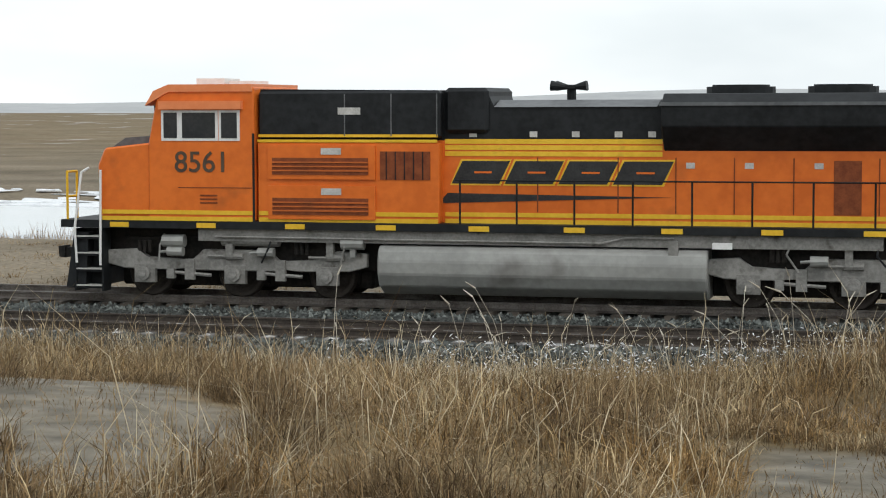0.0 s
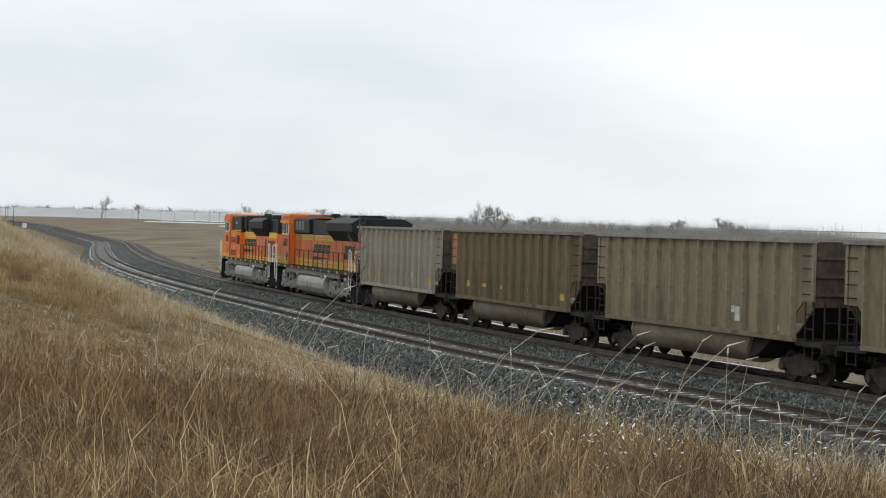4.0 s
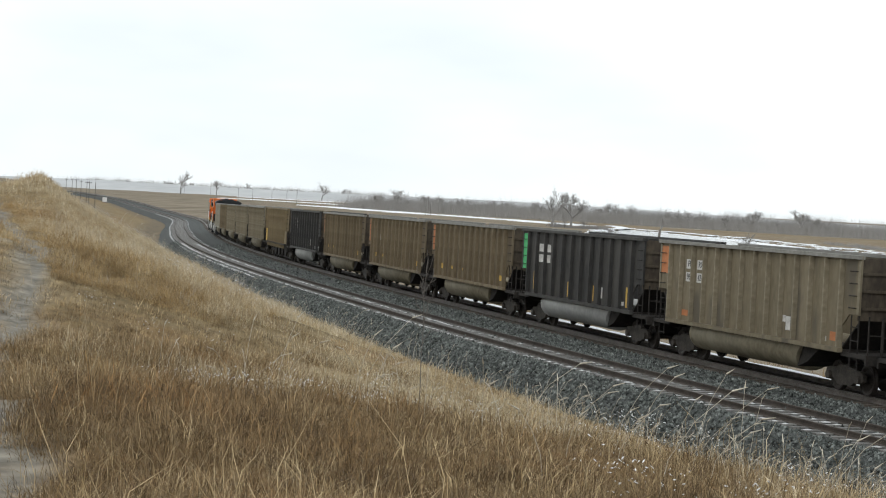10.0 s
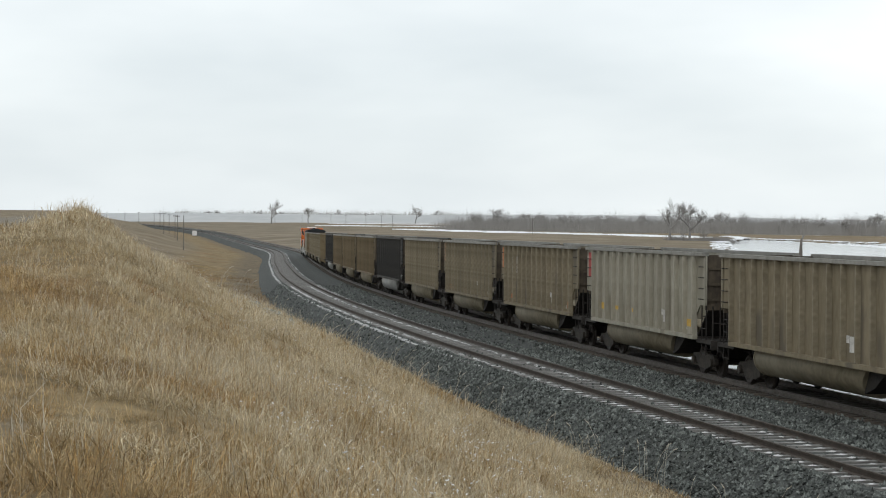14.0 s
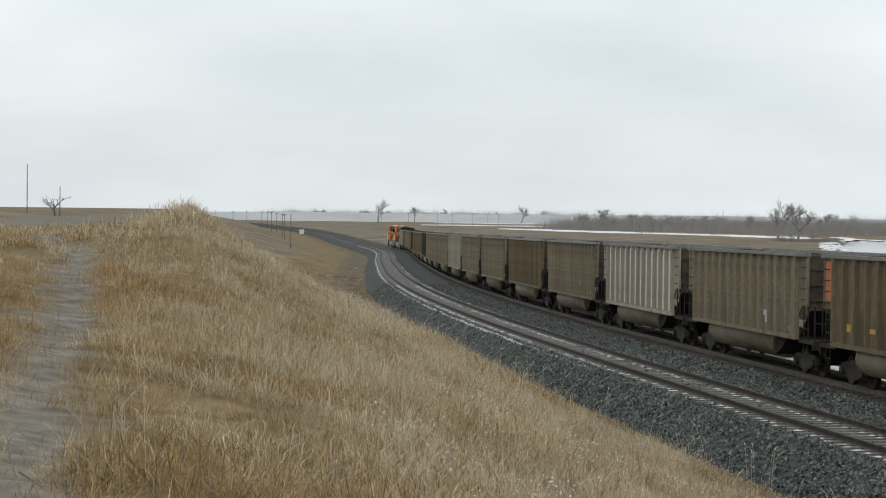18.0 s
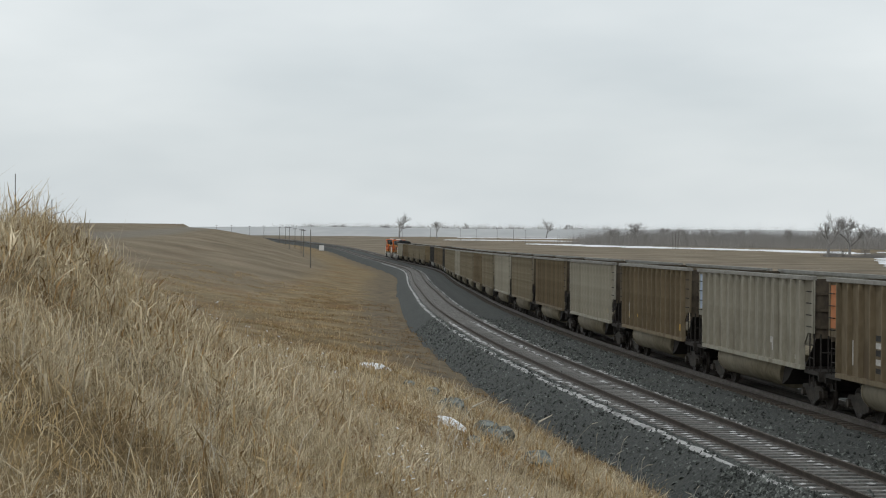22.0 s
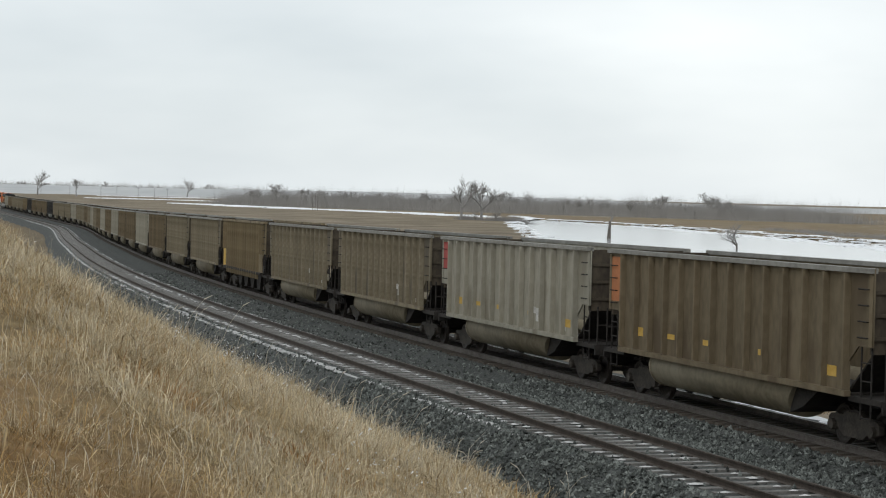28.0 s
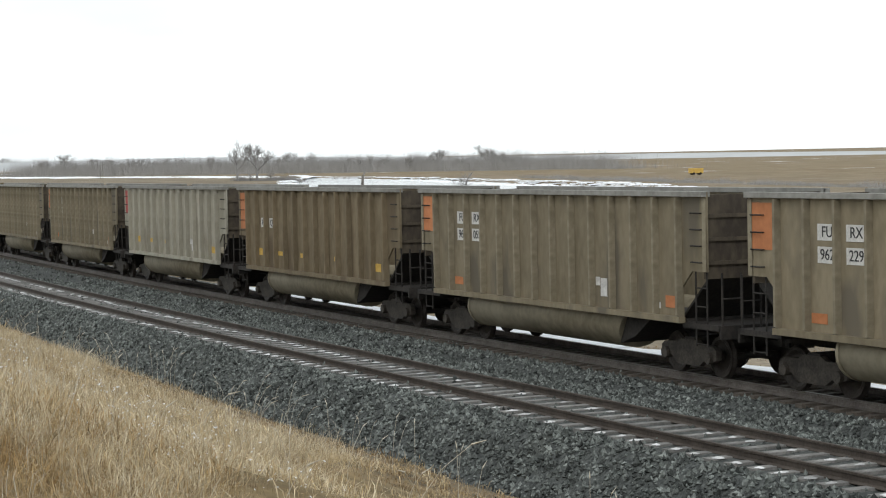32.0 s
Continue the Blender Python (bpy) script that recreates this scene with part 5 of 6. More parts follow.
def snow_flecks(n, pick, low, high, keep, seed, per=14):
    """Small lumps of snow that cling to the tops of the grass, in clusters."""
    rng = np.random.RandomState(seed)
    cx, cy = pick(max(1, n // per), rng)
    cu, cd = line_coords(cx, cy)
    ok = (cd < FOOT) & keep(cu, cd, cx, cy)
    cx, cy = cx[ok], cy[ok]
    n = int(n * ok.mean())
    k = rng.randint(0, len(cx), n)
    x, y = cx[k] + rng.normal(0, 0.16, n), cy[k] + rng.normal(0, 0.16, n)
    z = ground_z(x, y)[0] + rng.uniform(low, high, n)
    a, r = rng.rand(n) * 6.283, rng.uniform(0.005, 0.016, n)
    way = np.stack([np.cos(a), np.sin(a), rng.uniform(-0.9, 0.3, n)], -1) * r[:, None] * 1.4
    side = np.stack([-np.sin(a), np.cos(a), 0 * a], -1) * r[:, None] * 0.55
    top = np.stack([0 * a, 0 * a, r * 0.5], -1)
    c = np.stack([x, y, z], -1)
    v = np.stack([c - way, c + way, c + side, c - side, c + top, c - top], 1).reshape(-1, 3)
    tri = np.array([(0, 3, 4), (3, 1, 4), (1, 2, 4), (2, 0, 4), (3, 0, 5), (1, 3, 5), (2, 1, 5), (0, 2, 5)])
    f = (np.arange(n)[:, None, None] * 6 + tri[None]).reshape(-1, 3)
    tagged(new("snow_flecks", grid_mesh("snow_flecks", v, f, M_SNOW, False)), FROST_TEXT, "snow", kind="stuff")


FOOT = -gap - 3.0
STRAW_TEXT, RUST_TEXT, PALE_TEXT = "straw-coloured dry prairie grass on the bank", "rust-brown matted dry grass on the bank", "pale bleached dry grass on the bank"


def rusty(share):
    """Rusty tufts by the trail, fewer down the slope."""
    return lambda u, d, x, y: 0.6 * ripple(x, y, 3.6, 0.7) + 0.5 * ripple(x, y, 1.2, 1.9) - 0.16 * (d + 20.5) > 0.6 - 1.6 * share


def bleached(share):
    """Pale grass on the slope, in drifts near the trail."""
    return lambda u, d, x, y: 0.6 * ripple(x, y, 4.1, 2.7) + 0.5 * ripple(x, y, 1.1, 0.9) + 0.2 * (d + 19.5) > 0.6 - 1.6 * share


FROST_TEXT = "white frost and snow flecks caught in the grass"


def frost_band(u, d, x, y):
    near = u < -135
    return (d > np.where(near, -24.0, -20.5) + 1.5 * ripple(x, y, 3.0, 0.3)) & (d < -16.0 + 1.5 * ripple(x, y, 2.0, 1.3)) & (ripple(x, y, 1.3, 2.2) + 0.4 * ripple(x, y, 0.5, 0.7) > np.where(near, 0.15, 0.5))


# the trodden corner, then the standpoints along the trail, then the whole bank
corner = fan(-14.9, -12.1, -80, -44, 8.5, 26.0)
for seed, share, tall, wide, mt in ((11, 34000, (0.14, 0.52), 0.003, M_UMBER), (11, 30000, (0.14, 0.5), 0.003, M_RUST), (12, 34000, (0.14, 0.5), 0.003, M_RUST), (12, 16000, (0.16, 0.58), 0.0028, M_STRAW), (13, 26000, (0.12, 0.45), 0.003, M_AMBER)):
    blades("dry_grass", share, corner, tall, wide, mt, seed, RUST_TEXT, 1.25, 0.17, per=share // 100, over=0.1)
blades("dry_grass", 14000, corner, (0.06, 0.2), 0.003, M_STRAW, 14, STRAW_TEXT, 1.6, 0.2, per=40)
blades("dry_grass", 2400, corner, (0.4, 0.95), 0.0028, M_PALE, 15, PALE_TEXT, 0.9, 0.16, per=12, over=0.1)
blades("dry_grass", 9000, corner, (0.04, 0.18), 0.0028, M_RUST, 16, "sparse short dry grass on the trodden soil", 1.5, 0.25, per=30, over=1.0)
blades("dry_grass", 12000, corner, (0.14, 0.45), 0.003, M_UMBER, 17, RUST_TEXT, 1.2, 0.15, per=250, over=1.0)
snow_flecks(350, corner, 0.02, 0.3, frost_band, 34)
SPOTS = [
    (-9.5, -18.3, -52, -13, 7.0, 26.0, 60000, 1.0, 0.5),
    (0.5, -38.0, -26, 6, 9.0, 20.0, 40000, 1.3, 0.3),
    (-2.4, -27.0, -28, 0, 9.5, 24.0, 50000, 1.3, 0.4),
    (1.2, -34.0, -26, 6, 7.5, 34.0, 260000, 1.3, 0.3),
    (0.5, -13.0, -22, 8, 6.0, 30.0, 100000, 1.0, 0.8),
    (0.0, 5.5, -20, 13, 7.0, 38.0, 220000, 0.75, 1.3),
    (-0.4, 21.0, -18, 13, 7.0, 32.0, 100000, 0.8, 1.2),
    (-2.0, 42.0, -18, 14, 6.5, 40.0, 180000, 0.5, 1.8),
    (-4.2, 24.0, -30, -2, 6.0, 28.0, 70000, 0.6, 1.4),
]
for i, (sx, sy, a0, a1, r0, r1, n, warm, pale) in enumerate(SPOTS):
    pick = fan(sx, sy, a0, a1, r0, r1)
    blades("dry_grass", int(n * 0.22), pick, (0.12, 0.46), 0.0028, M_STRAW if i > 4 else M_RUST, 100 + 10 * i, STRAW_TEXT, 1.4, 0.17, per=55)
    blades("dry_grass", int(n * 0.22), pick, (0.14, 0.52), 0.0028, (M_UMBER if i < 5 else M_GOLD if i < 7 else M_PALE), 101 + 10 * i, STRAW_TEXT, 1.4, 0.17, rusty(0.75), per=60)
    blades("dry_grass", int(n * 0.26 * warm), pick, (0.12, 0.5), 0.003, M_UMBER if i < 5 else M_AMBER if i < 7 else M_GOLD, 102 + 10 * i, RUST_TEXT, 1.4, 0.18, rusty(0.62), per=70)
    blades("dry_grass", int(n * 0.34 * pale), pick, (0.18, 0.58), 0.0027, M_PALE, 103 + 10 * i, PALE_TEXT, 1.2, 0.15, bleached(0.62), per=45)
    blades("dry_grass", int(n * 0.12), pick, (0.16, 0.52), 0.0028, M_STRAW if i < 5 else M_GOLD if i < 7 else M_PALE, 105 + 10 * i, RUST_TEXT, 1.3, 0.15, per=90)
    blades("dry_grass", int(n * 0.012), pick, (0.45, 0.95), 0.0024, M_SEED if i > 4 else M_STRAW, 106 + 10 * i, "single long dry grass stems above the tufts", 0.9, 0.15, per=4)
    snow_flecks(int(n * 0.03), pick, 0.2, 0.55, frost_band, 104 + 10 * i)
blades("dry_grass", 26000, strip_of(-165, 30, 6, 46), (0.08, 0.3), 0.012, M_RUST, 48, "short brown grass between the line and the river", 1.2, 0.3, per=18, plain=True)
blades("dry_grass", 26000, strip_of(-165, 30, 6, 46), (0.08, 0.3), 0.012, M_GOLD, 49, "short brown grass between the line and the river", 1.2, 0.3, per=18, plain=True)
blades("dry_grass", 60000, strip_of(-168, -118, 4.5, 50), (0.1, 0.36), 0.009, M_UMBER, 50, "short brown grass between the line and the river", 1.2, 0.3, per=30, plain=True)
blades("dry_grass", 36000, strip_of(-118, 130, 7, 60), (0.12, 0.5), 0.016, M_RUST, 53, "brown tufts of grass on the plain beyond the line", 1.1, 0.35, per=40, plain=True)
blades("dry_grass", 70000, strip_of(-180, -40, -30, FOOT), (0.14, 0.46), 0.007, M_STRAW, 23, STRAW_TEXT, 1.1, 0.2, per=16)
blades("dry_grass", 40000, strip_of(-180, -40, -23, FOOT), (0.2, 0.55), 0.006, M_PALE, 24, PALE_TEXT, 1.1, 0.2, bleached(0.6), per=16)
blades("dry_grass", 40000, strip_of(-170, -50, -12.5, FOOT), (0.05, 0.2), 0.006, M_RUST, 46, "short brown weeds at the foot of the bank", 1.3, 0.25, per=30, toe=True)
blades("dry_grass", 30000, strip_of(-60, 90, -18, FOOT), (0.05, 0.26), 0.012, M_RUST, 51, "short brown weeds at the foot of the bank", 1.3, 0.4, per=60, toe=True)
blades("dry_grass", 30000, strip_of(-40, 130, -34, -11), (0.08, 0.34), 0.016, M_GOLD, 52, "straw grass of the flat beside the line", 1.3, 0.6, per=90)
blades("dry_grass", 26000, strip_of(-170, -50, -12.5, FOOT), (0.05, 0.22), 0.006, M_STRAW, 47, "short brown weeds at the foot of the bank", 1.3, 0.25, per=30, toe=True)
blades("dry_grass", 50000, strip_of(-94, -25, -27, -10.5), (0.16, 0.5), 0.009, M_PALE, 27, PALE_TEXT, 1.2, 0.3, per=60)
blades("dry_grass", 45000, strip_of(-94, -25, -30, -10.5), (0.16, 0.5), 0.009, M_GOLD, 28, STRAW_TEXT, 1.2, 0.3, per=60)
blades("dry_grass", 25000, strip_of(-94, -25, -30, -10.5), (0.12, 0.4), 0.009, M_AMBER, 29, RUST_TEXT, 1.2, 0.35, per=90)
blades("dry_grass", 30000, strip_of(-60, 60, -60, FOOT), (0.15, 0.5), 0.014, M_STRAW, 25, "straw grass of the flat beside the line", 1.1, 0.4, per=20)


def tall_stems(n, seed):
    rng = np.random.RandomState(seed)
    bm = bmesh.new()
    for _ in range(n):
        front = rng.rand() < 0.4
        u = rng.uniform(-166, -138) if front else rng.uniform(-170, -60)
        d = rng.uniform(-25, -13) if front else rng.uniform(-19, FOOT)
        x, y, _z = place(u, d, 0.0)
        if x < -1.5 * (u > -125) - 99 * (u <= -125) or min(math.hypot(x - a, y - b) for a, b in ((-12.6, -11.8), (-8.6, -17.4), (1, -34), (2, -27), (0, 6), (-2, 38), (-2, 44), (-5.4, 24))) < 9.0:
            continue
        z = ground_z(np.array([x]), np.array([y]))[0][0]
        h, bend, a = rng.uniform(0.5, 1.3) if front else rng.uniform(0.35, 1.0), rng.uniform(0.05, 0.7), rng.normal(0.2, 1.3)
        pts = [Vector((x + bend * h * q * q * math.cos(a), y + bend * h * q * q * math.sin(a), z + h * q * (1 - 0.15 * bend * q))) for q in (0, 0.35, 0.7, 1.0)]
        for a0, b0 in zip(pts, pts[1:]):
            rod(bm, a0, b0, 0.0032, 3)
        tip = pts[-1] + (pts[-1] - pts[-2]).normalized() * 0.14 + Vector((0.04 * math.cos(a), 0.04 * math.sin(a), -0.05))
        rod(bm, pts[-1], tip, 0.01, 4, 0.003)
    me = bpy.data.meshes.new("grass_stems")
    bm.to_mesh(me)
    bm.free()
    me.materials.append(M_SEED)
    tagged(new("grass_stems", me), "tall pale grass stems with seed heads", "grass", kind="stuff")


blades("dry_grass", 7000, strip_of(-166, -138, -20, -11), (0.35, 0.85), 0.0035, M_PALE, 36, "tall bleached grass on the slope above the ballast", 1.2, 0.14, per=22)
tall_stems(620, 5)


# ---- trees ----
def bare_tree(name, x, y, height, seed, label, spread_by=0.5, dead=False, levels=5, least=0.007, dark=False, hazy=False):
    z = float(ground_z(np.array([x]), np.array([y]))[0][0])
    rng = random.Random(seed)
    T = new(name)
    T.location = (x, y, z - 0.05)
    tagged(T, label, "tree", "bare trees by the river")
    wood, twig = bmesh.new(), bmesh.new()

    def grow(a, way, length, r, lev):
        b = a + way * length
        rod(wood if lev < (4 if dark else 2) else twig, a, b, max(r, least), 6 if lev < 2 else 3, max(r * 0.68, least))
        if lev >= levels or (dead and lev >= 3):
            return
        for _ in range(rng.choice((2, 3, 3)) if not dead else rng.choice((1, 2))):
            w = (way + Vector((rng.gauss(0, spread_by), rng.gauss(0, spread_by), rng.gauss(0.3, 0.25)))).normalized()
            grow(a + way * length * rng.uniform(0.4, 1.0), w, length * rng.uniform(0.66, 0.95), r * 0.62, lev + 1)
    grow(Vector((0, 0, 0)), Vector((rng.gauss(0, 0.06), rng.gauss(0, 0.06), 1)).normalized(), height * 0.2, height * (0.04 if dead else 0.024), 0)
    # hazy and dark trees take the colours lightened for distance haze
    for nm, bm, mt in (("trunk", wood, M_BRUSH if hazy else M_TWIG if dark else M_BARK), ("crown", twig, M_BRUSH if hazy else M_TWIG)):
        me = bpy.data.meshes.new(nm)
        bm.to_mesh(me)
        bm.free()
        me.materials.append(mt)
        ob = new(nm, me)
        ob.parent = T
    return T


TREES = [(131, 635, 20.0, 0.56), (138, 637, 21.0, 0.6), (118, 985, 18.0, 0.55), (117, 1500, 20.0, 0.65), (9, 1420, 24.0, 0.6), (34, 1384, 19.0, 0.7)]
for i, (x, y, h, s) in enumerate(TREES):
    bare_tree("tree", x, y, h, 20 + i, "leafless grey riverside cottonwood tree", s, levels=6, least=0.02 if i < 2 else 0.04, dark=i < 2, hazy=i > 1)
bare_tree("dead_tree", 118, 432, 13.0, 77, "dead leaning tree trunk with a forked top at the river", 0.3, True, least=0.04)
bare_tree("shrub", 119, 358, 8.5, 90, "leafless shrub on the river bank", 0.85, levels=5, least=0.015)
bare_tree("shrub", 141, 630, 6.0, 91, "leafless shrub on the river bank", 0.85, levels=5, least=0.015)
bare_tree("shrub", 134, 628, 5.0, 92, "leafless shrub on the river bank", 0.85, levels=5, least=0.015)
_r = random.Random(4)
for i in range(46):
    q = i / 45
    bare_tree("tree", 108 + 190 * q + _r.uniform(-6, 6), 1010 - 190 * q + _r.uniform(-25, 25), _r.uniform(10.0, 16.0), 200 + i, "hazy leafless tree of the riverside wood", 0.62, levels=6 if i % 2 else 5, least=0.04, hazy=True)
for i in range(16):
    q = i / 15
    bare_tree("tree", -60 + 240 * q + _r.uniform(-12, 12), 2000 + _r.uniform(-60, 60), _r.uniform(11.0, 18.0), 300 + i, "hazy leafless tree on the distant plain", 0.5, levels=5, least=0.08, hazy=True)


def thicket(name, n, x0, y0, x1, y1, deep, height, width, material, seed, label):
    """Bare upright brush along a line."""
    rng = np.random.RandomState(seed)
    q = rng.rand(n)
    x, y = x0 + (x1 - x0) * q + rng.normal(0, deep * 0.3, n), y0 + (y1 - y0) * q + rng.normal(0, deep, n)
    z = ground_z(x, y)[0]
    h = rng.uniform(height[0], height[1], n) * (0.6 + 0.4 * ripple(x, y, 5.0, 1.0) + 0.25 * ripple(x, y, 1.9, 0.3))
    lx, ly = rng.normal(0, 0.25, n) * h, rng.normal(0, 0.25, n) * h
    v = np.stack([np.stack([x - width, y, z - 0.05], -1), np.stack([x + width, y, z - 0.05], -1), np.stack([x + lx, y + ly, z + h], -1)], 1).reshape(-1, 3)
    ob = new(name, grid_mesh(name, v, np.arange(3 * n).reshape(-1, 3), material, False))
    tagged(ob, label, "brush", kind="stuff")


thicket("brush", 100000, 104, 1015, 320, 800, 26.0, (3.0, 10.5), 0.05, M_BRUSH, 41, "leafless brush of the riverside wood, paled by painted haze")
thicket("brush", 12000, 175, 250, 205, 560, 6.0, (0.5, 1.6), 0.03, M_BRUSH, 42, "low brush along the far river bank, paled by painted haze")
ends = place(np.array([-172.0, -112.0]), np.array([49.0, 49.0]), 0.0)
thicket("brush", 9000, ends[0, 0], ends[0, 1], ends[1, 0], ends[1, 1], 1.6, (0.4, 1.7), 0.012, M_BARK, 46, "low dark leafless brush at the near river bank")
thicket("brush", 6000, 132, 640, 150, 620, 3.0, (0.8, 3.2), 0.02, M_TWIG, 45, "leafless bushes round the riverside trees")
thicket("brush", 26000, -110, 2300, 240, 2100, 40.0, (4.0, 13.0), 0.12, M_BRUSH, 43, "leafless brush on the distant plain, paled by painted haze")


def weed_stalk(x, y, h):
    z = float(ground_z(np.array([x]), np.array([y]))[0][0])
    W = new("weed_stalk")
    W.location = (x, y, z - 0.03)
    tagged(W, "single tall dry bare weed stalk on the bank", "weed")
    part("stem", "weed_stem", lambda bm: [rod(bm, (0.02 * math.sin(3 * i), 0.02 * math.cos(2 * i), h * i / 5), (0.02 * math.sin(3 * i + 3), 0.02 * math.cos(2 * i + 2), h * (i + 1) / 5), 0.006 - 0.0008 * i, 5) for i in range(5)], M_WOOD, W)
    for i in range(12):
        q, a = 0.5 + 0.04 * i, 2.4 * i
        part("twig", "weed_twig", lambda bm: (rod(bm, (0, 0, 0), (0.10, 0, 0.16), 0.0035, 4), rod(bm, (0.10, 0, 0.16), (0.12, 0.02, 0.28), 0.003, 4), rod(bm, (0.06, 0, 0.1), (0.14, -0.03, 0.16), 0.0025, 4)), M_WOOD, W, pose(0, 0, h * q, 0, 0, math.degrees(a)))


weed_stalk(4.3, -12.5, 1.95)
_a, _b = place(-150.0, 48.0, 0.0), place(0.0, 44.0, 0.0)
thicket("brush", 9000, float(_a[0]), float(_a[1]), float(_b[0]), float(_b[1]), 2.5, (0.3, 1.2), 0.016, M_RUST, 44, "brown weeds along the near river bank")


# ---- river ----
ry = np.concatenate([np.arange(-280, 260, 6.0), np.arange(260, 1000, 10.0)])
rows = []
for k in np.linspace(-1, 1, 9):
    y = ry
    d = river_d(y) + min(1.0, max(-1.0, k * 1.3333)) * river_w(y) * (1.1 if abs(k) > 0.9 else 1.0)
    u = np.interp(y, _y, U)
    pts = place(u, d, 0.0)
    rows.append(pts)
river_pts = np.stack(rows, 1)
mid = river_pts[:, 4]
level = ground_z(mid[:, 0], mid[:, 1])[0] * 0 + np.interp(np.interp(ry, _y, U), [0, 300], [-2.5, -3.2]) - 0.55
river_pts[:, :, 2] = level[:, None]
river_pts[:, [0, -1], 2] -= 0.35
river = new("river", grid_mesh("river", river_pts.reshape(-1, 3), quads(len(ry), 9)[:, ::-1], M_WATER))
tagged(river, "pale half-frozen river reflecting the overcast sky", "river", kind="structure")


def ice_floes(n, seed):
    rng = np.random.RandomState(seed)
    bm = bmesh.new()
    for _ in range(n):
        y = rng.uniform(-60, 760)
        k = rng.uniform(0.8, 1.4) if rng.rand() < 0.75 else -rng.uniform(0.95, 1.15)
        d = river_d(y) + k * river_w(y)
        u = np.interp(y, _y, U)
        x, yy, _ = place(u, d, 0.0)
        z = max(float(np.interp(y, ry, level)), float(ground_z(np.array([x]), np.array([yy]))[0][0])) - 0.04
        s = rng.uniform(0.4, 2.2)
        m = rng.randint(5, 8)
        ang = np.sort(rng.rand(m)) * 6.283
        tx, ty = rng.normal(0, 0.05, 2)
        lo = [bm.verts.new((x + s * math.cos(a), yy + 1.6 * s * math.sin(a), z)) for a in ang]
        hi = [bm.verts.new((x + 0.85 * s * math.cos(a), yy + 1.36 * s * math.sin(a), z + 0.05 + rng.uniform(0, 0.08) + tx * math.cos(a) + ty * math.sin(a))) for a in ang]
        bm.faces.new(hi)
        for i in range(m):
            bm.faces.new((lo[i], lo[(i + 1) % m], hi[(i + 1) % m], hi[i]))
    me = bpy.data.meshes.new("ice_floes")
    bm.to_mesh(me)
    bm.free()
    me.materials.append(M_SNOW)
    tagged(new("ice_floes", me), "broken white ice and snow along the river banks", "ice", kind="stuff")


ice_floes(2600, 8)


def snow_drifts(x0, y0, x1, y1, wide, n, size, seed, label):
    """Flat broken drifts of old snow along a line of the plain."""
    rng = np.random.RandomState(seed)
    bm = bmesh.new()
    for _ in range(n):
        q = rng.rand()
        x, y = x0 + (x1 - x0) * q + rng.normal(0, wide * 0.3), y0 + (y1 - y0) * q + rng.normal(0, wide)
        z = float(ground_z(np.array([x]), np.array([y]))[0][0]) - 0.05
        r, m = rng.uniform(*size), rng.randint(6, 10)
        ang = np.sort(rng.rand(m)) * 6.283
        rad = r * rng.uniform(0.6, 1.2, m)
        lo = [bm.verts.new((x + 1.5 * k * math.cos(a), y + k * math.sin(a), z)) for a, k in zip(ang, rad)]
        hi = [bm.verts.new((x + 1.3 * k * math.cos(a), y + 0.8 * k * math.sin(a), z + rng.uniform(0.15, 0.45))) for a, k in zip(ang, rad)]
        bm.faces.new(hi)
        for i in range(m):
            bm.faces.new((lo[i], lo[(i + 1) % m], hi[(i + 1) % m], hi[i]))
    me = bpy.data.meshes.new("snow_drifts")
    bm.to_mesh(me)
    bm.free()
    me.materials.append(M_SNOW)
    tagged(new("snow_drifts", me), label, "snow", kind="stuff")


snow_drifts(72, 985, 160, 740, 7.0, 420, (1.5, 5.0), 51, "broken line of old snow before the riverside wood")
snow_drifts(40, 1250, 150, 1180, 6.0, 60, (2.0, 7.0), 52, "thin streaks of old snow on the plain")
snow_drifts(-20, 1900, 110, 1800, 10.0, 90, (4.0, 12.0), 53, "thin streaks of old snow on the distant plain")
snow_drifts(60, 1500, 260, 1400, 10.0, 60, (3.0, 9.0), 54, "thin streaks of old snow on the distant plain")


def snow_patch(x, y, long, wide, seed):
    """A low crusted patch of snow that follows the slope."""
    rng = np.random.RandomState(seed)
    ring, v = 14, []
    for k, rise in ((1.0, -0.03), (0.8, 0.05), (0.45, 0.09)):
        a = np.arange(ring) * 6.283 / ring
        r = k * rng.uniform(0.7, 1.15, ring)
        px, py = x + wide * r * np.cos(a), y + long * r * np.sin(a)
        v.append(np.stack([px, py, ground_z(px, py)[0] + rise], -1))
    v = np.concatenate(v + [np.array([[x, y, ground_z(np.array([x]), np.array([y]))[0][0] + 0.1]])])
    f = [(b + i, b + (i + 1) % ring, b + ring + (i + 1) % ring, b + ring + i) for b in (0, ring) for i in range(ring)]
    f += [(2 * ring + i, 2 * ring + (i + 1) % ring, 3 * ring) for i in range(ring)]
    me = bpy.data.meshes.new("snow_patch")
    me.from_pydata(v.tolist(), [], f)
    me.materials.append(M_SNOW)
    tagged(new("snow_patch", me), "small crusted patch of old snow on the bank", "snow patch", "snow patches on the bank")


for i, (x, y, long, wide) in enumerate(((-1.9, 90.9, 1.6, 0.5), (-2.7, 99.0, 1.0, 0.45), (-0.4, 76.9, 0.4, 0.3), (-5.6, 88.0, 1.5, 0.25), (0.2, 84.0, 0.7, 0.2))):
    snow_patch(x, y, long, wide, 60 + i)


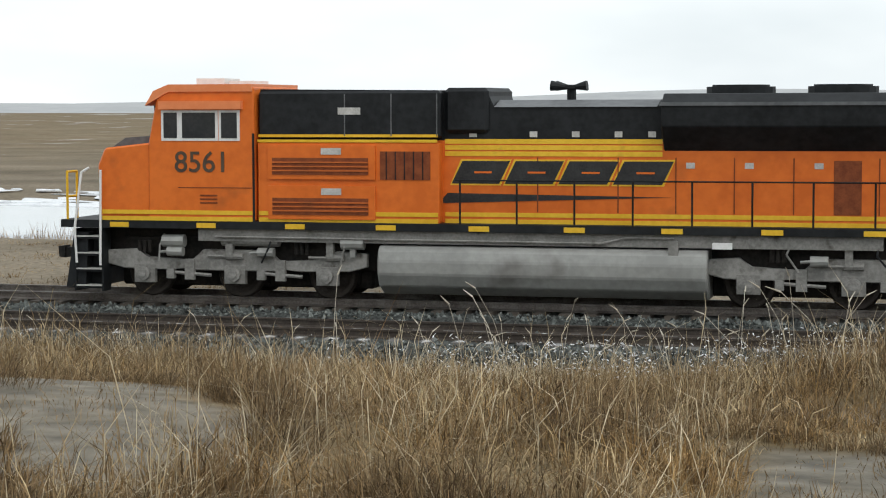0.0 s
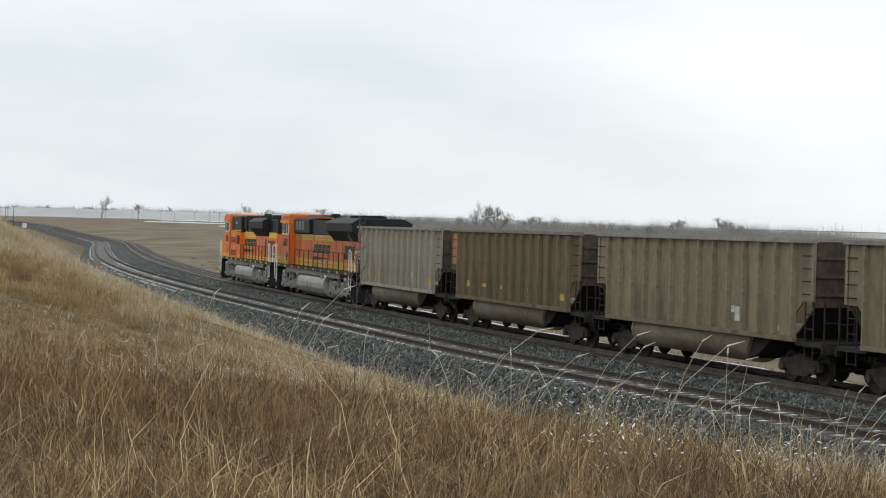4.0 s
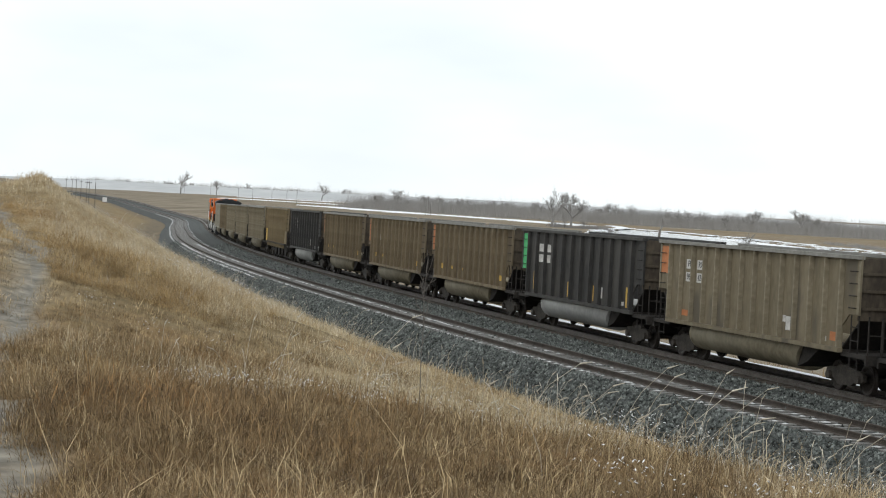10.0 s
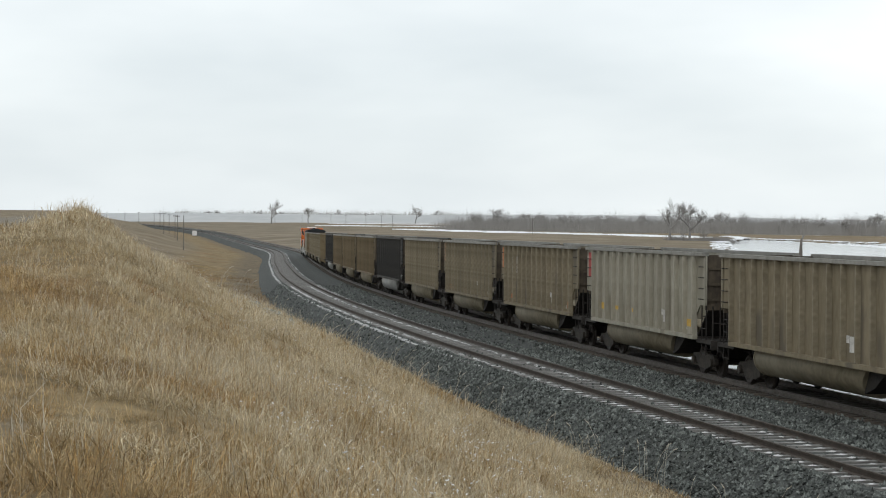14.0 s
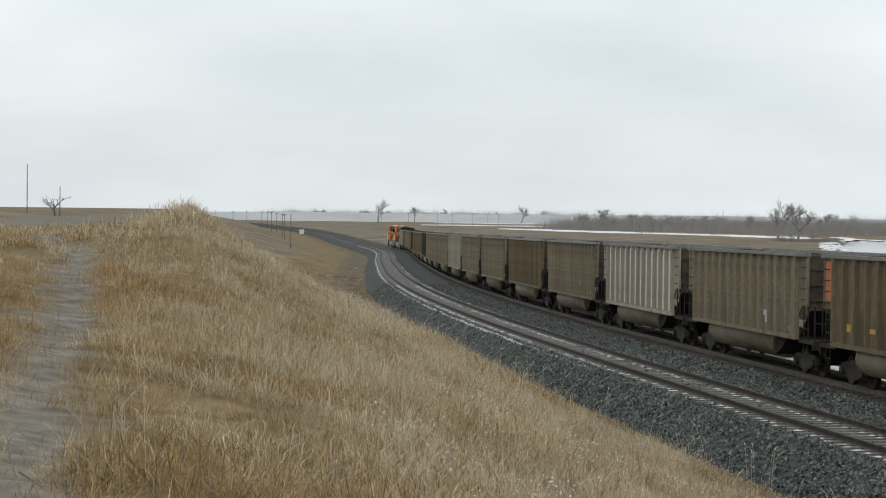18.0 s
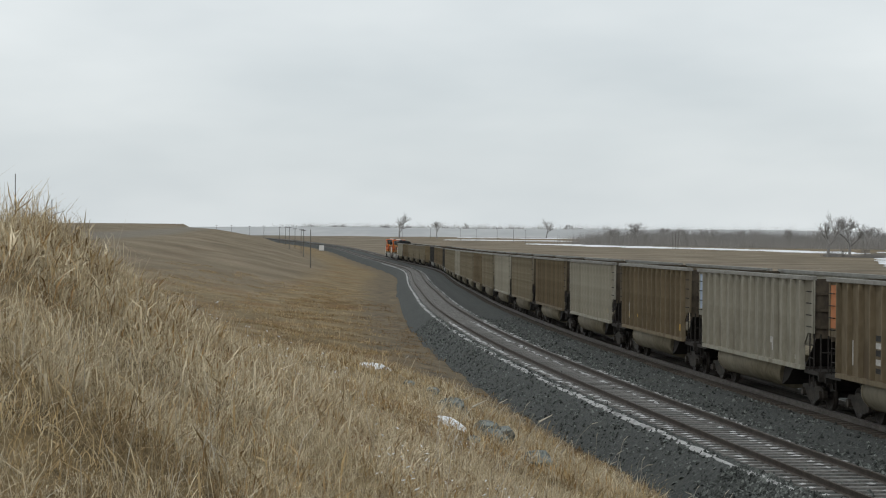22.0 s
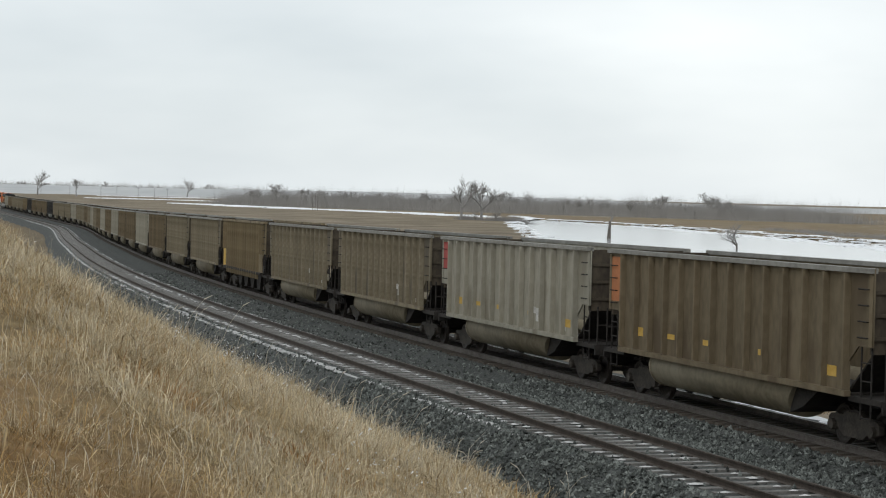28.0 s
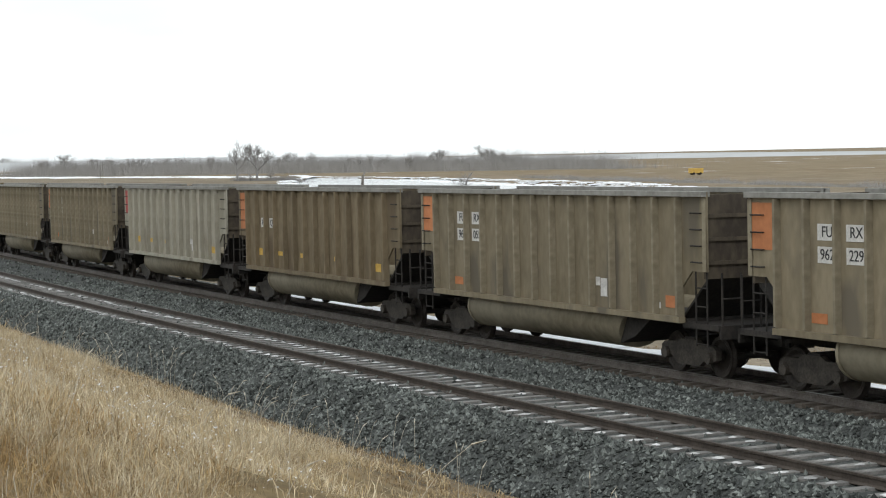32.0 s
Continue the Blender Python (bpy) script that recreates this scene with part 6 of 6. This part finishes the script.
def rock(x, y, r, seed):
    rng = random.Random(seed)
    bm = bmesh.new()
    bmesh.ops.create_icosphere(bm, subdivisions=2, radius=r)
    for w in bm.verts:
        w.co = w.co * rng.uniform(0.78, 1.15)
        w.co.z *= 0.65
    me = bpy.data.meshes.new("rock")
    bm.to_mesh(me)
    bm.free()
    me.materials.append(M_STONE)
    ob = new("rock", me)
    ob.location = (x, y, float(ground_z(np.array([x]), np.array([y]))[0][0]) + 0.2 * r)
    tagged(ob, "grey broken rock in the ditch below the bank", "rock", "rocks in the ditch")


_rr = random.Random(9)
for i in range(16):
    q = _rr.random()
    rock(0.6 - 1.6 * q + _rr.gauss(0, 0.35), 74 + 16 * q + _rr.gauss(0, 1.0), _rr.uniform(0.1, 0.3), i)


# ---- poles, sign, far things ----
def utility_pole(x, y, h, arm, label):
    z = float(ground_z(np.array([x]), np.array([y]))[0][0])
    P = new("utility_pole")
    P.location = (x, y, z - 0.1)
    tagged(P, label, "utility pole", "line of utility poles")
    part("post", "pole_post_%.1f" % h, lambda bm: rod(bm, (0, 0, 0), (0, 0, h), 0.09, 8, 0.06), M_WOOD, P)
    if arm:
        part("crossarm", "pole_arm", lambda bm: box(bm, -0.55, 0.55, -0.04, 0.04, -0.05, 0.05), M_WOOD, P, pose(0, 0, h - 0.35))
        for q in (-0.5, -0.2, 0.2, 0.5):
            part("insulator", "insulator", lambda bm: rod(bm, (0, 0, 0), (0, 0, 0.14), 0.035, 6), M_DARK, P, pose(q, 0, h - 0.3))


for i, (u, d, h) in enumerate(((217, -22.5, 6.4), (330, -24.0, 6.2), (398, -23.0, 6.4), (428, -25.5, 6.2), (500, -22.5, 6.4), (575, -23.5, 6.4), (650, -22.5, 6.4), (730, -23.5, 6.4), (820, -22.5, 6.4), (920, -23.0, 6.4), (1030, -22.5, 6.4))):
    x, y, _ = place(u, d, 0.0)
    utility_pole(float(x), float(y), h, i > 0, "weathered wooden utility pole beside the line")
for x, y in ((66, 993), (67, 1099), (60, 1128), (51, 1180), (44, 1230), (30, 1400), (12, 1500)):
    utility_pole(x, y, 7.0, True, "distant wooden utility pole on the plain")
for q in (-1.0, 0.0, 1.0):
    utility_pole(110 + q, 804, 7.0, False, "tall bare post of a row of three on the plain")
utility_pole(-57.5, 346, 8.6, False, "tall bare pole beside the road")
utility_pole(-51.8, 345, 5.2, False, "short bare pole beside the road")


def fence_post(x, y):
    z = float(ground_z(np.array([x]), np.array([y]))[0][0])
    F = new("fence_post", mesh_of("fence_post", lambda bm: rod(bm, (0, 0, 0), (0, 0, 1.25), 0.09, 7, 0.07), M_WOOD))
    F.location = (x, y, z - 0.1)
    tagged(F, "short weathered wooden fence post by the river", "fence post", "fence by the river")


for i in range(16):
    x, y, _ = place(-95 + i * 9.5, 43.0 - 0.25 * i + 0.5 * math.sin(2.1 * i), 0.0)
    fence_post(float(x), float(y))

sx, sy = 247.0, 534.0
sz = float(ground_z(np.array([sx]), np.array([sy]))[0][0])
hut = new("yellow_trailer")
hut.location = (sx, sy, sz)
tagged(hut, "small yellow trailer beyond the river", "trailer")
part("body", "trailer_body", lambda bm: box(bm, -2.0, 2.0, -1.0, 1.0, 0.45, 1.9), M_PATCH_Y, hut, bevel=0.06)
for q in (-1.1, 1.1):
    part("wheel", "trailer_wheel", lambda bm: rod(bm, (0, -1.02, 0.36), (0, 1.02, 0.36), 0.38, 10), M_DARK, hut, pose(q, 0, 0))

cab = new("relay_cabinet")
cx, cy, _ = place(560.0, -12.0, 0.0)
cab.location = (float(cx), float(cy), float(ground_z(np.array([cx]), np.array([cy]))[0][0]))
tagged(cab, "small silver trackside relay cabinet", "cabinet")
part("body", "cabinet_body", lambda bm: box(bm, -0.8, 0.8, -0.6, 0.6, 0.2, 1.9), M_WHITE, cab, bevel=0.02)
part("foot", "cabinet_foot", lambda bm: box(bm, -0.7, 0.7, -0.5, 0.5, -0.4, 0.2), M_DARK, cab)

bush = bare_tree("bush", -52.5, 344.0, 7.5, 301, "reddish leafless bush beside the road", 0.8, levels=4)


def far_hills(name, a0, a1, dist, h, seed, label):
    n = 90
    rng = np.random.RandomState(seed)
    ph = rng.rand(5) * 6.28
    th = np.radians(np.linspace(a0, a1, n))
    q = np.linspace(0, 1, n)
    top = h * (0.55 + 0.2 * np.sin(5 * q + ph[0]) + 0.14 * np.sin(13 * q + ph[1]) + 0.05 * np.sin(41 * q + ph[2])) * np.sin(np.pi * q) ** 0.3
    pts = []
    for dd, k in ((-120, 0.0), (-40, 0.8), (0, 1.0), (160, 0.9), (400, 0.0)):
        pts.append(np.stack([-(dist + dd) * np.sin(th), (dist + dd) * np.cos(th), -3.6 + top * k], -1))
    # haze comes from the material's pale colour
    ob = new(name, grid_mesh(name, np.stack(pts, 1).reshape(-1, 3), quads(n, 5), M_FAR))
    tagged(ob, label, "hills", kind="structure")


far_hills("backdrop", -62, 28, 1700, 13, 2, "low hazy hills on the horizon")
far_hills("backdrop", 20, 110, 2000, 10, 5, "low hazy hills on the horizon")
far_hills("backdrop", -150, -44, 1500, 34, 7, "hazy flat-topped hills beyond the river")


# ---- the train moves ----
def motions():
    for thing, back, base in TRAIN:
        rows = []
        for t, front in TRAIN_FRONT:
            a, b = place(front - back + base / 2, 0.0, 0.0), place(front - back - base / 2, 0.0, 0.0)
            q = Vector(a - b)
            c = Vector((a + b) / 2)
            rows.append((t, pose(c.x, c.y, c.z, 0, -math.degrees(math.atan2(q.z, math.hypot(q.x, q.y))), math.degrees(math.atan2(q.y, q.x)))))
        walk(thing, rows)


motions()
